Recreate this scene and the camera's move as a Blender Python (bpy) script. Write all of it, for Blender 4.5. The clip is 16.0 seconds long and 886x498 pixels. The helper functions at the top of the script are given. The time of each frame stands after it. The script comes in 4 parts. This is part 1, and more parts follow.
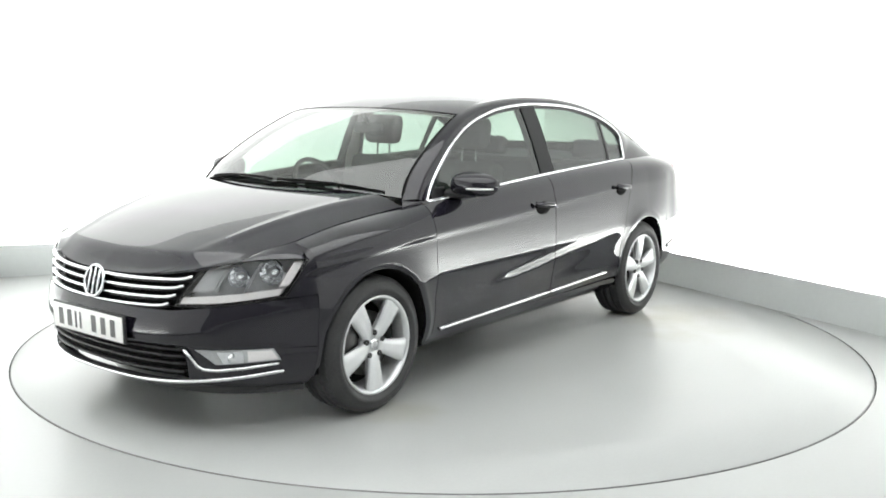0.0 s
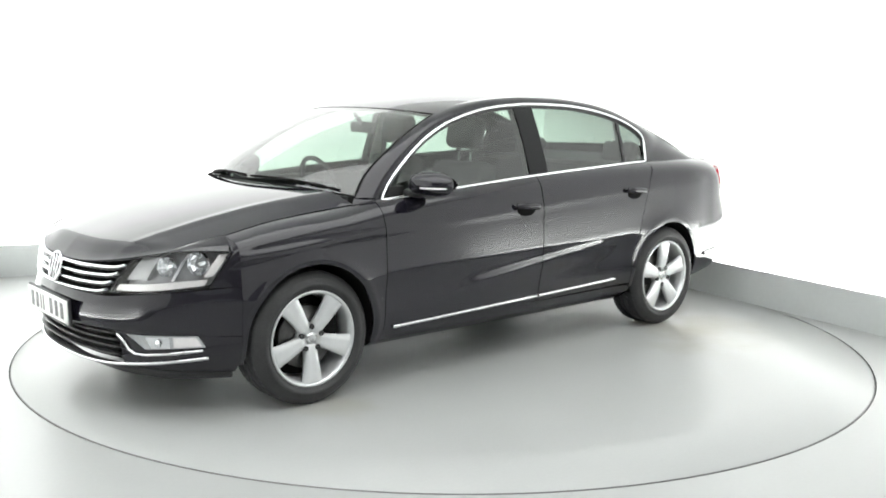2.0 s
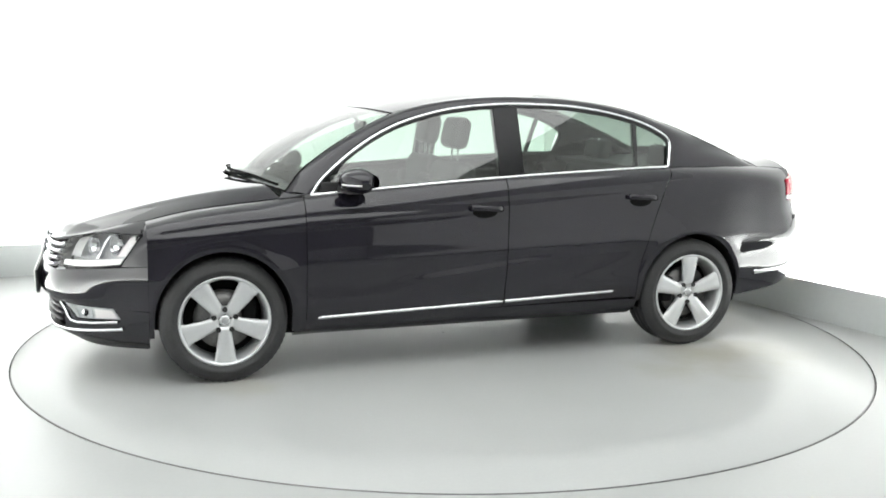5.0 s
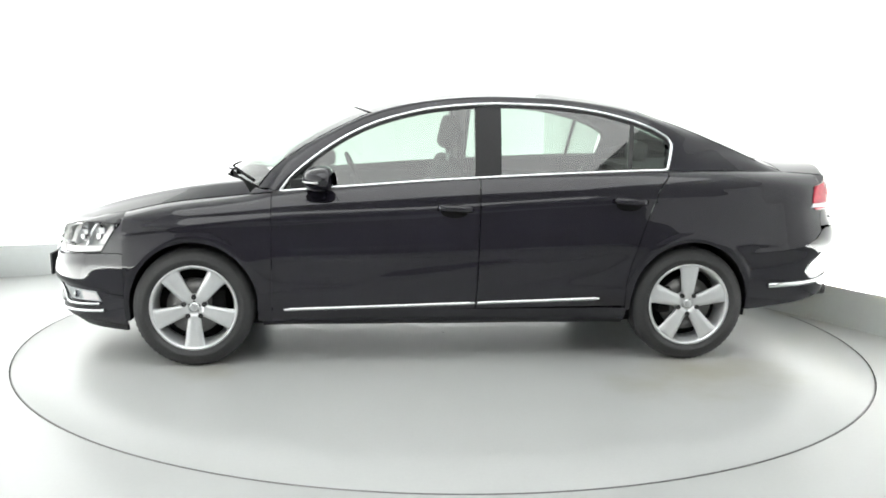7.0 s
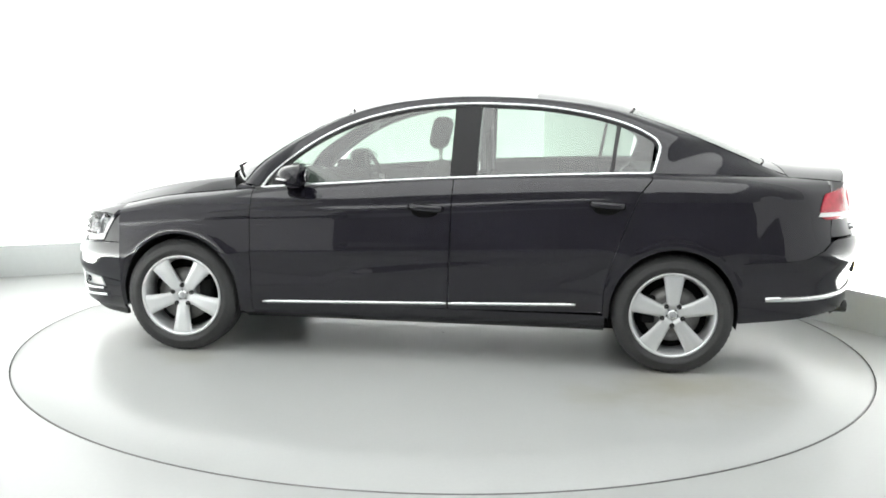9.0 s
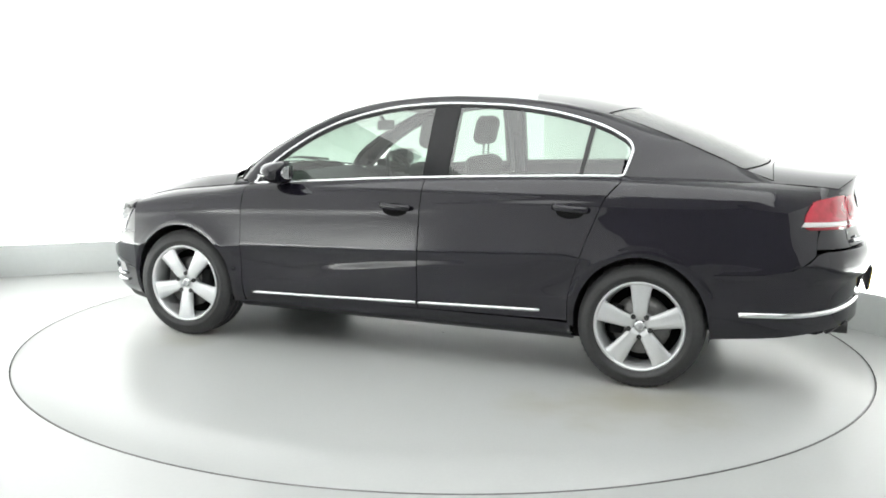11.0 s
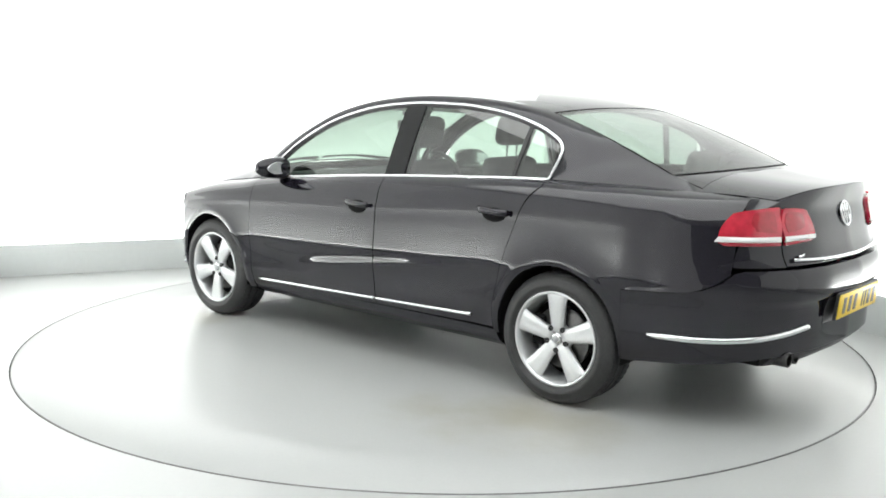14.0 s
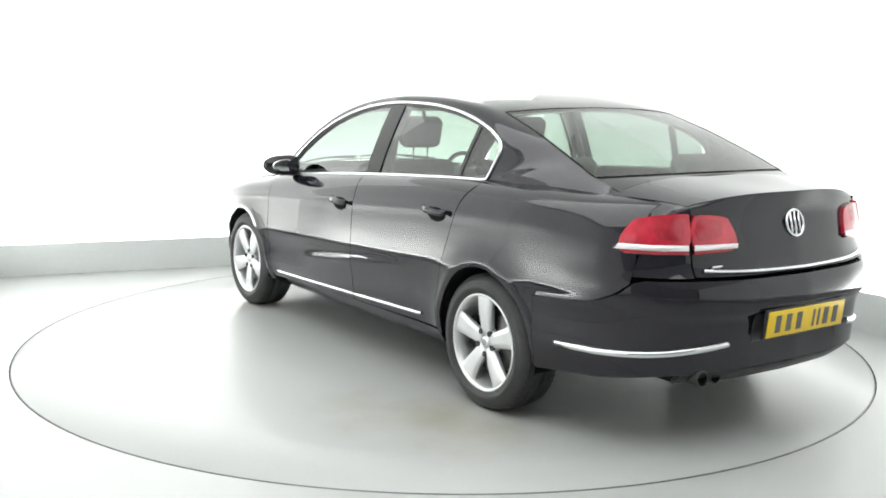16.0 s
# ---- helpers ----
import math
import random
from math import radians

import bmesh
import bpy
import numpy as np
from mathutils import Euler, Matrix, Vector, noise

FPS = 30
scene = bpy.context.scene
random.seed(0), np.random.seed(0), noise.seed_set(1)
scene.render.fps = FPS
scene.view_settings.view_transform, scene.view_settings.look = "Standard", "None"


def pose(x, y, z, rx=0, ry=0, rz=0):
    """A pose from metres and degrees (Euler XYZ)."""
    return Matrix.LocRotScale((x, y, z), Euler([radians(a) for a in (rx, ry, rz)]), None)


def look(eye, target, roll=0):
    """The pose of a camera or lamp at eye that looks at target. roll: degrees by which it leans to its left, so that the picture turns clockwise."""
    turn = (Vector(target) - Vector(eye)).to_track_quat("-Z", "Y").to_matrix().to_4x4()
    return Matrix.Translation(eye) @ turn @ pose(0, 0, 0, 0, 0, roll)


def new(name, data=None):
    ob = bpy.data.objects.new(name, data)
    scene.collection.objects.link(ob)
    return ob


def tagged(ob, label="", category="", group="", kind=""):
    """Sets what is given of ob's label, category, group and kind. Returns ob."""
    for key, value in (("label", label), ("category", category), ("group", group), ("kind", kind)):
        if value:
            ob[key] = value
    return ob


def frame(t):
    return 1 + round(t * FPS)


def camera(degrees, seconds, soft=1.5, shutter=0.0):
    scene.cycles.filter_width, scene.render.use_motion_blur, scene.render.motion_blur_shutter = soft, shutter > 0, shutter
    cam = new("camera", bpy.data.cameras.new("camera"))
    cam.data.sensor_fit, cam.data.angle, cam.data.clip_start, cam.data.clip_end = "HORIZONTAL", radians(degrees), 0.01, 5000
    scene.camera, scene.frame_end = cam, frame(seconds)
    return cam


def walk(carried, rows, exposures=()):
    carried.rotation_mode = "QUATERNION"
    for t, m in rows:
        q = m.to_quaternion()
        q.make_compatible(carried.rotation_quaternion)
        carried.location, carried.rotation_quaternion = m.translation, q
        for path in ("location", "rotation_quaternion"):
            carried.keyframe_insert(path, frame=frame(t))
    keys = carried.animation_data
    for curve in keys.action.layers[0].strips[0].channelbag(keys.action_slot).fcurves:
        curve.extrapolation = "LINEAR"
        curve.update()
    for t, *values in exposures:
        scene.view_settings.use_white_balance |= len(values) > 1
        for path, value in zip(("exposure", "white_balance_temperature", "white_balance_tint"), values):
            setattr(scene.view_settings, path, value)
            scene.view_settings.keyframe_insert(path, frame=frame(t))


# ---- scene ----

# ------------------------------------------------------------ camera and its walk
cam = camera(50.0, 16.0, soft=1.8)
PITCH, EYE = radians(8.93), (0.0, 0.0, 1.43)
VIEW = look(EYE, (0.0, math.cos(PITCH), EYE[2] - math.sin(PITCH)), 0.89)
walk(cam, [(0.0, VIEW), (16.0, VIEW)])

# turntable: centre, radius, and where the car stands on it
CX, CY, RAD = 0.009, 5.759, 2.46
OX, OY = 0.051, -0.191
TURN = [(0.0, 52.7), (0.5, 50.9), (1.0, 48.1), (1.5, 44.7), (2.0, 41.1), (2.5, 37.6), (3.0, 33.9), (3.5, 30.3), (4.0, 26.8),
        (4.9, 20.4), (5.7, 15.2), (6.5, 9.95), (7.0, 6.1), (7.5, 2.55), (8.0, -0.3), (8.5, -3.7), (9.0, -6.85), (9.8, -12.3),
        (10.6, -17.7), (11.5, -24.0), (12.0, -27.5), (12.5, -30.9), (13.0, -34.3), (13.5, -37.8), (14.0, -41.3),
        (14.5, -44.7), (15.0, -48.1), (15.5, -51.5), (16.0, -55.1)]

# ------------------------------------------------------------ world and exposure
world = bpy.data.worlds.new("world")
world.use_nodes = True
world.node_tree.nodes["Background"].inputs[0].default_value = (0.9, 1.0, 0.96, 1)
world.node_tree.nodes["Background"].inputs[1].default_value = 0.05
scene.world = world
scene.view_settings.exposure = 0.28
# the wall glows are added light, set wall by wall to suit reflections
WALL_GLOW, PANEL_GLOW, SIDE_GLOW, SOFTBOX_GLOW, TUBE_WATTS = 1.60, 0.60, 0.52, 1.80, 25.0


# ------------------------------------------------------------ materials
def material(name, color, rough=0.5, metal=0.0, coat=0.0, grain=0.0, scale=40.0, bump=0.0, rough_var=0.0, spec=0.5,
             big=0.0, transmission=0.0, emission=None, glow=0.0, ior=1.5, coat_ior=1.5, spots=(), spot_color=(0, 0, 0)):
    m = bpy.data.materials.new(name)
    m.use_nodes = True
    nt = m.node_tree
    b = nt.nodes["Principled BSDF"]
    b.inputs["Base Color"].default_value = (*color, 1)
    b.inputs["Roughness"].default_value = rough
    b.inputs["Metallic"].default_value = metal
    b.inputs["Coat Weight"].default_value = coat
    b.inputs["Coat Roughness"].default_value = 0.026
    b.inputs["Coat IOR"].default_value = coat_ior
    b.inputs["Specular IOR Level"].default_value = spec
    b.inputs["Transmission Weight"].default_value = transmission
    b.inputs["IOR"].default_value = ior
    if emission:
        b.inputs["Emission Color"].default_value = (*emission, 1)
        b.inputs["Emission Strength"].default_value = glow
    co = nt.nodes.new("ShaderNodeTexCoord")
    fine = nt.nodes.new("ShaderNodeTexNoise")
    fine.inputs["Scale"].default_value = scale
    fine.inputs["Detail"].default_value = 5
    nt.links.new(co.outputs["Object"], fine.inputs["Vector"])
    wide = nt.nodes.new("ShaderNodeTexNoise")
    wide.inputs["Scale"].default_value = max(0.6, scale / 28)
    wide.inputs["Detail"].default_value = 3
    nt.links.new(co.outputs["Object"], wide.inputs["Vector"])
    if grain or big:
        def ramp(src, amount):
            r = nt.nodes.new("ShaderNodeMapRange")
            r.inputs["From Min"].default_value, r.inputs["From Max"].default_value = 0.25, 0.75
            r.inputs["To Min"].default_value, r.inputs["To Max"].default_value = 1 - amount, 1 + amount
            nt.links.new(src.outputs["Fac"], r.inputs["Value"])
            return r
        mul = nt.nodes.new("ShaderNodeMath")
        mul.operation = "MULTIPLY"
        nt.links.new(ramp(fine, grain).outputs[0], mul.inputs[0])
        nt.links.new(ramp(wide, big).outputs[0], mul.inputs[1])
        mix = nt.nodes.new("ShaderNodeVectorMath")
        mix.operation = "SCALE"
        mix.inputs[0].default_value = color
        nt.links.new(mul.outputs[0], mix.inputs["Scale"])
        last = mix.outputs[0]
        for x, y, r, amount in spots:
            # a worn, dusty mark of its own shape
            far = nt.nodes.new("ShaderNodeVectorMath")
            far.operation = "DISTANCE"
            far.inputs[1].default_value = (x, y, 0)
            nt.links.new(co.outputs["Object"], far.inputs[0])
            blot = nt.nodes.new("ShaderNodeTexNoise")
            blot.inputs["Scale"].default_value = 3.0
            blot.inputs["Detail"].default_value = 6
            nt.links.new(co.outputs["Object"], blot.inputs["Vector"])
            add = nt.nodes.new("ShaderNodeMath")
            add.operation = "MULTIPLY_ADD"
            add.inputs[1].default_value = 0.9
            nt.links.new(blot.outputs["Fac"], add.inputs[0])
            nt.links.new(far.outputs["Value"], add.inputs[2])
            fall = nt.nodes.new("ShaderNodeMapRange")
            fall.interpolation_type = "SMOOTHSTEP"
            fall.inputs["From Min"].default_value, fall.inputs["From Max"].default_value = 0.35, 0.45 + r
            fall.inputs["To Min"].default_value, fall.inputs["To Max"].default_value = amount, 0.0
            nt.links.new(add.outputs[0], fall.inputs["Value"])
            mx = nt.nodes.new("ShaderNodeMix")
            mx.data_type = "RGBA"
            nt.links.new(fall.outputs[0], mx.inputs[0])
            nt.links.new(last, mx.inputs[6])
            mx.inputs[7].default_value = (*spot_color, 1)
            last = mx.outputs[2]
        nt.links.new(last, b.inputs["Base Color"])
    if rough_var:
        r = nt.nodes.new("ShaderNodeMapRange")
        r.inputs["To Min"].default_value, r.inputs["To Max"].default_value = max(0.0, rough - rough_var), rough + rough_var
        nt.links.new(wide.outputs["Fac"], r.inputs["Value"])
        nt.links.new(r.outputs[0], b.inputs["Roughness"])
    if bump:
        bn = nt.nodes.new("ShaderNodeBump")
        bn.inputs["Strength"].default_value = bump
        bn.inputs["Distance"].default_value = 0.004
        nt.links.new(fine.outputs["Fac"], bn.inputs["Height"])
        nt.links.new(bn.outputs[0], b.inputs["Normal"])
    return m


def glass_material(name, tint, density, base_gloss=0.08):
    """Thin tinted glass: a see-through pane with a glossy coat by Fresnel."""
    m = bpy.data.materials.new(name)
    m.use_nodes = True
    nt = m.node_tree
    nt.nodes.clear()
    out = nt.nodes.new("ShaderNodeOutputMaterial")
    clear = nt.nodes.new("ShaderNodeBsdfTransparent")
    clear.inputs[0].default_value = (*[c * density for c in tint], 1)
    gloss = nt.nodes.new("ShaderNodeBsdfGlossy")
    gloss.inputs["Roughness"].default_value = 0.015
    lw = nt.nodes.new("ShaderNodeLayerWeight")
    lw.inputs[0].default_value = 0.5
    steep = nt.nodes.new("ShaderNodeMath")
    steep.operation = "POWER"
    steep.inputs[1].default_value = 5.0
    nt.links.new(lw.outputs["Facing"], steep.inputs[0])
    fr = nt.nodes.new("ShaderNodeMapRange")
    fr.inputs["To Min"].default_value, fr.inputs["To Max"].default_value = base_gloss, 1.0
    nt.links.new(steep.outputs[0], fr.inputs["Value"])
    mix = nt.nodes.new("ShaderNodeMixShader")
    nt.links.new(fr.outputs[0], mix.inputs[0])
    nt.links.new(clear.outputs[0], mix.inputs[1])
    nt.links.new(gloss.outputs[0], mix.inputs[2])
    nt.links.new(mix.outputs[0], out.inputs[0])
    return m


PAINT = material("black_paint", (0.0085, 0.0075, 0.0125), 0.45, coat=1.0, coat_ior=1.56, grain=0.1, scale=900, rough_var=0.03, spec=0.0)
TRIM_BLACK = material("black_plastic", (0.018, 0.018, 0.019), 0.45, grain=0.2, scale=300, bump=0.15)
GLOSS_BLACK = material("gloss_black_trim", (0.008, 0.008, 0.009), 0.22, spec=0.25, coat=0.0, grain=0.1, scale=60)
DARK = material("dark_cavity", (0.006, 0.006, 0.006), 0.8, grain=0.2, scale=60, spec=0.12)
CHROME = material("chrome", (0.82, 0.83, 0.84), 0.09, metal=1.0, grain=0.04, scale=80, rough_var=0.04)
ALLOY = material("silver_alloy", (0.68, 0.69, 0.70), 0.34, metal=0.6, grain=0.06, scale=200, rough_var=0.06, big=0.05)
DISC = material("brake_steel", (0.15, 0.148, 0.145), 0.35, metal=0.9, grain=0.15, scale=120)
RUBBER = material("tyre_rubber", (0.032, 0.032, 0.033), 0.62, grain=0.25, scale=160, bump=0.2, big=0.25)
GLASS = glass_material("green_tinted_glass", (0.83, 0.97, 0.88), 0.57, 0.13)
LENS = glass_material("clear_lens", (1.0, 1.0, 1.0), 0.98, 0.05)
MIRROR = material("mirror_glass", (0.85, 0.87, 0.88), 0.02, metal=1.0)
LAMP_DARK = material("dark_steel", (0.06, 0.06, 0.06), 0.4, metal=0.8, grain=0.2, scale=90)
REFLECTOR = material("lamp_reflector", (0.75, 0.76, 0.78), 0.16, metal=1.0, grain=0.05, scale=60)
LAMP_GREY = material("lamp_bezel", (0.42, 0.43, 0.44), 0.34, metal=0.35, grain=0.1, scale=90)
RED_LENS = material("red_lens", (0.47, 0.012, 0.034), 0.12, coat=1.0, grain=0.22, scale=28, big=0.25)
RED_DARK = material("dark_red_lens", (0.36, 0.009, 0.024), 0.12, coat=1.0, grain=0.2, scale=45)
WHITE_LENS = material("white_lens", (0.78, 0.76, 0.76), 0.12, coat=1.0, grain=0.05, scale=90)
FABRIC = material("charcoal_cloth", (0.058, 0.059, 0.060), 0.85, grain=0.12, scale=160, bump=0.1, big=0.15)
DASH = material("soft_dashboard", (0.028, 0.028, 0.029), 0.6, grain=0.2, scale=320, bump=0.3)
LINING = material("grey_headlining", (0.42, 0.42, 0.40), 0.85, grain=0.08, scale=300, bump=0.2)
PLATE_WHITE = material("white_plate", (0.80, 0.80, 0.78), 0.35, grain=0.03, scale=60)
PLATE_YELLOW = material("yellow_plate", (0.83, 0.58, 0.03), 0.35, grain=0.03, scale=60)
PLATE_INK = material("plate_ink", (0.10, 0.10, 0.10), 0.4)
FLOOR = material("pale_floor_paint", (0.380, 0.390, 0.385), 0.37, coat=0.10, grain=0.02, scale=60, big=0.015, rough_var=0.03, bump=0.02)
DISC_PAINT = material("turntable_paint", (0.380, 0.390, 0.385), 0.37, coat=0.10, grain=0.02, scale=60, big=0.02, rough_var=0.03, bump=0.02,
                      spots=((-1.38, 0.95, 0.55, 0.95), (-0.9, 1.15, 0.3, 0.5), (1.3, 0.75, 0.3, 0.45), (0.4, -1.3, 0.3, 0.3)), spot_color=(0.30, 0.285, 0.23))
SEAM = material("dark_seam", (0.05, 0.055, 0.05), 0.8, grain=0.3, scale=60)
SKIRT = material("off_white_panel", (0.60, 0.62, 0.615), 0.42, grain=0.02, scale=30, big=0.03, rough_var=0.1)
WALL_PAINT = material("white_wall_paint", (0.72, 0.73, 0.72), 0.7, grain=0.03, scale=60, big=0.03)
# dark colour stands in for the unlit, unseen space behind the camera
UNLIT_BACK = material("unlit_back_wall", (0.33, 0.33, 0.34), 0.9, grain=0.15, scale=40, big=0.1, bump=0.2)
# white walls whose own glow stands in for the light falling on them
WALL_BRIGHT = material("glowing_white_wall", (0.58, 0.59, 0.58), 0.9, emission=(0.985, 1.0, 0.985), glow=WALL_GLOW)
WALL_SOFT = material("softly_glowing_wall", (0.58, 0.59, 0.58), 0.9, emission=(0.985, 1.0, 0.985), glow=PANEL_GLOW)
WALL_DIM = material("dimly_glowing_wall", (0.58, 0.59, 0.58), 0.9, emission=(0.985, 1.0, 0.985), glow=SIDE_GLOW)
SOFTBOX = material("softbox_diffuser", (0.8, 0.8, 0.8), 0.9, emission=(0.98, 1.0, 0.985), glow=SOFTBOX_GLOW)


# ------------------------------------------------------------ mesh helpers
def part(name, bm, mat, parent=None, label=""):
    """Links a bmesh as one mesh object under a thing or a part."""
    me = bpy.data.meshes.new(name)
    bm.to_mesh(me)
    bm.free()
    me.materials.append(mat)
    ob = new(name, me)
    if parent:
        ob.parent = parent
    if label:
        ob["label"] = label
    return ob


def curve_fn(pts):
    """A smooth monotone curve through (x, value) pairs."""
    pts = sorted(pts)
    xs = np.array([p[0] for p in pts], float)
    ys = np.array([p[1] for p in pts], float)
    d = np.diff(ys) / np.diff(xs)
    m = np.zeros(len(xs))
    m[0], m[-1] = d[0], d[-1]
    for i in range(1, len(xs) - 1):
        m[i] = 0 if d[i - 1] * d[i] <= 0 else 2 * d[i - 1] * d[i] / (d[i - 1] + d[i])

    def fn(x):
        x = min(max(x, xs[0]), xs[-1])
        i = int(min(max(np.searchsorted(xs, x) - 1, 0), len(xs) - 2))
        h = xs[i + 1] - xs[i]
        t = (x - xs[i]) / h
        return float((2 * t ** 3 - 3 * t * t + 1) * ys[i] + (t ** 3 - 2 * t * t + t) * h * m[i]
                     + (-2 * t ** 3 + 3 * t * t) * ys[i + 1] + (t ** 3 - t * t) * h * m[i + 1])
    return fn


def poly_fn(points):
    """A smooth curve in space through points, by a parameter from 0 to 1."""
    n = len(points) - 1
    fs = [curve_fn([(i / n, p[k]) for i, p in enumerate(points)]) for k in range(3)]
    return lambda t: Vector((fs[0](t), fs[1](t), fs[2](t)))


def lerp(a, b, t):
    return a + (b - a) * t


def grid_patch(fn, nu, nv, out, lip=0.015, flip=False, lift=0.0):
    """A skin over a grid, with a turned-in lip all round that gives it an edge and a thickness."""
    P = [[Vector(fn(i / nu, j / nv)) for j in range(nv + 1)] for i in range(nu + 1)]
    N = []
    for i in range(nu + 1):
        row = []
        for j in range(nv + 1):
            a = P[min(i + 1, nu)][j] - P[max(i - 1, 0)][j]
            b = P[i][min(j + 1, nv)] - P[i][max(j - 1, 0)]
            n = a.cross(b)
            row.append(n.normalized() if n.length > 1e-12 else Vector(out))
        N.append(row)
    sign = 1 if N[nu // 2][nv // 2].dot(Vector(out)) > 0 else -1
    bm = bmesh.new()
    s = Vector((1, -1 if flip else 1, 1))
    V = [[bm.verts.new((P[i][j] + sign * N[i][j] * lift) * s) for j in range(nv + 1)] for i in range(nu + 1)]
    turn = (sign > 0) != flip
    for i in range(nu):
        for j in range(nv):
            q = [V[i][j], V[i + 1][j], V[i + 1][j + 1], V[i][j + 1]]
            f = bm.faces.new(q if turn else q[::-1])
            f.smooth = True
    if lip:
        loop = [(i, 0) for i in range(nu)] + [(nu, j) for j in range(nv)] + [(i, nv) for i in range(nu, 0, -1)] + [(0, j) for j in range(nv, 0, -1)]
        top = [bm.verts.new((P[i][j] + sign * N[i][j] * lift) * s) for i, j in loop]
        low = [bm.verts.new((P[i][j] + sign * N[i][j] * (lift - lip)) * s) for i, j in loop]
        for k in range(len(loop)):
            l = (k + 1) % len(loop)
            q = [top[k], low[k], low[l], top[l]]
            bm.faces.new(q if turn else q[::-1])
    return bm


def both(name, fn, nu, nv, mat, parent, lip=0.015, lift=0.0, label="", out=(0, 1, 0.15)):
    """The same panel on the left and on the right side."""
    return [part(name, grid_patch(fn, nu, nv, out, lip, f, lift), mat, parent, label) for f in (False, True)]


def box(bm, cx, cy, cz, sx, sy, sz, bevel=0.0, seg=2, m=None):
    r = bmesh.ops.create_cube(bm, size=1)
    vs = r["verts"]
    bmesh.ops.scale(bm, vec=(sx, sy, sz), verts=vs)
    if bevel:
        es = list({e for v in vs for e in v.link_edges})
        g = bmesh.ops.bevel(bm, geom=es, offset=bevel, segments=seg, affect="EDGES", profile=0.5)
        vs = list({v for f in g["faces"] for v in f.verts} | {v for v in vs if v.is_valid})
    if m:
        bmesh.ops.transform(bm, matrix=m, verts=vs)
    bmesh.ops.translate(bm, vec=(cx, cy, cz), verts=vs)
    return vs


def box_part(name, c, s, mat, parent, bevel=0.01, m=None, label=""):
    bm = bmesh.new()
    box(bm, *c, *s, bevel, 2, m)
    for f in bm.faces:
        f.smooth = len(f.verts) == 4 and f.calc_area() < 0.3 * max(s) ** 2
    return part(name, bm, mat, parent, label)


def sweep(points, a, b, up=(0, 0, 1), sides=8, closed=False):
    """A bar of oval section (a along up, b across) swept along points."""
    bm = bmesh.new()
    pts = [Vector(p) for p in points]
    rings = []
    n = len(pts)
    for i, p in enumerate(pts):
        if closed:
            t = pts[(i + 1) % n] - pts[i - 1]
        else:
            t = pts[min(i + 1, n - 1)] - pts[max(i - 1, 0)]
        t.normalize()
        side = t.cross(Vector(up)).normalized()
        u = side.cross(t).normalized()
        rings.append([bm.verts.new(p + u * (a * math.sin(2 * math.pi * k / sides)) + side * (b * math.cos(2 * math.pi * k / sides))) for k in range(sides)])
    for i in range(n if closed else n - 1):
        for k in range(sides):
            l = (k + 1) % sides
            bm.faces.new([rings[i][k], rings[i][l], rings[(i + 1) % n][l], rings[(i + 1) % n][k]]).smooth = True
    if not closed:
        bm.faces.new(rings[0][::-1])
        bm.faces.new(rings[-1])
    bmesh.ops.recalc_face_normals(bm, faces=bm.faces)
    return bm


def lathe(profile, seg=48, axis="Y"):
    """Turns (radius, along) pairs round an axis."""
    bm = bmesh.new()
    rings = []
    for r, h in profile:
        ring = []
        for k in range(seg):
            a = 2 * math.pi * k / seg
            c, s = r * math.cos(a), r * math.sin(a)
            ring.append(bm.verts.new((c, h, s) if axis == "Y" else (c, s, h) if axis == "Z" else (h, c, s)))
        rings.append(ring)
    for i in range(len(rings) - 1):
        for k in range(seg):
            l = (k + 1) % seg
            bm.faces.new([rings[i][k], rings[i][l], rings[i + 1][l], rings[i + 1][k]]).smooth = True
    bmesh.ops.recalc_face_normals(bm, faces=bm.faces)
    return bm


# ------------------------------------------------------------ the studio
H_SKIRT, H_WALL = 0.25, 3.4
CORNERS = [(0.852, 9.17), (4.62, 2.64), (4.62, -2.6), (-3.3, -2.6), (-2.78, 5.0), (-3.52, 7.30)]


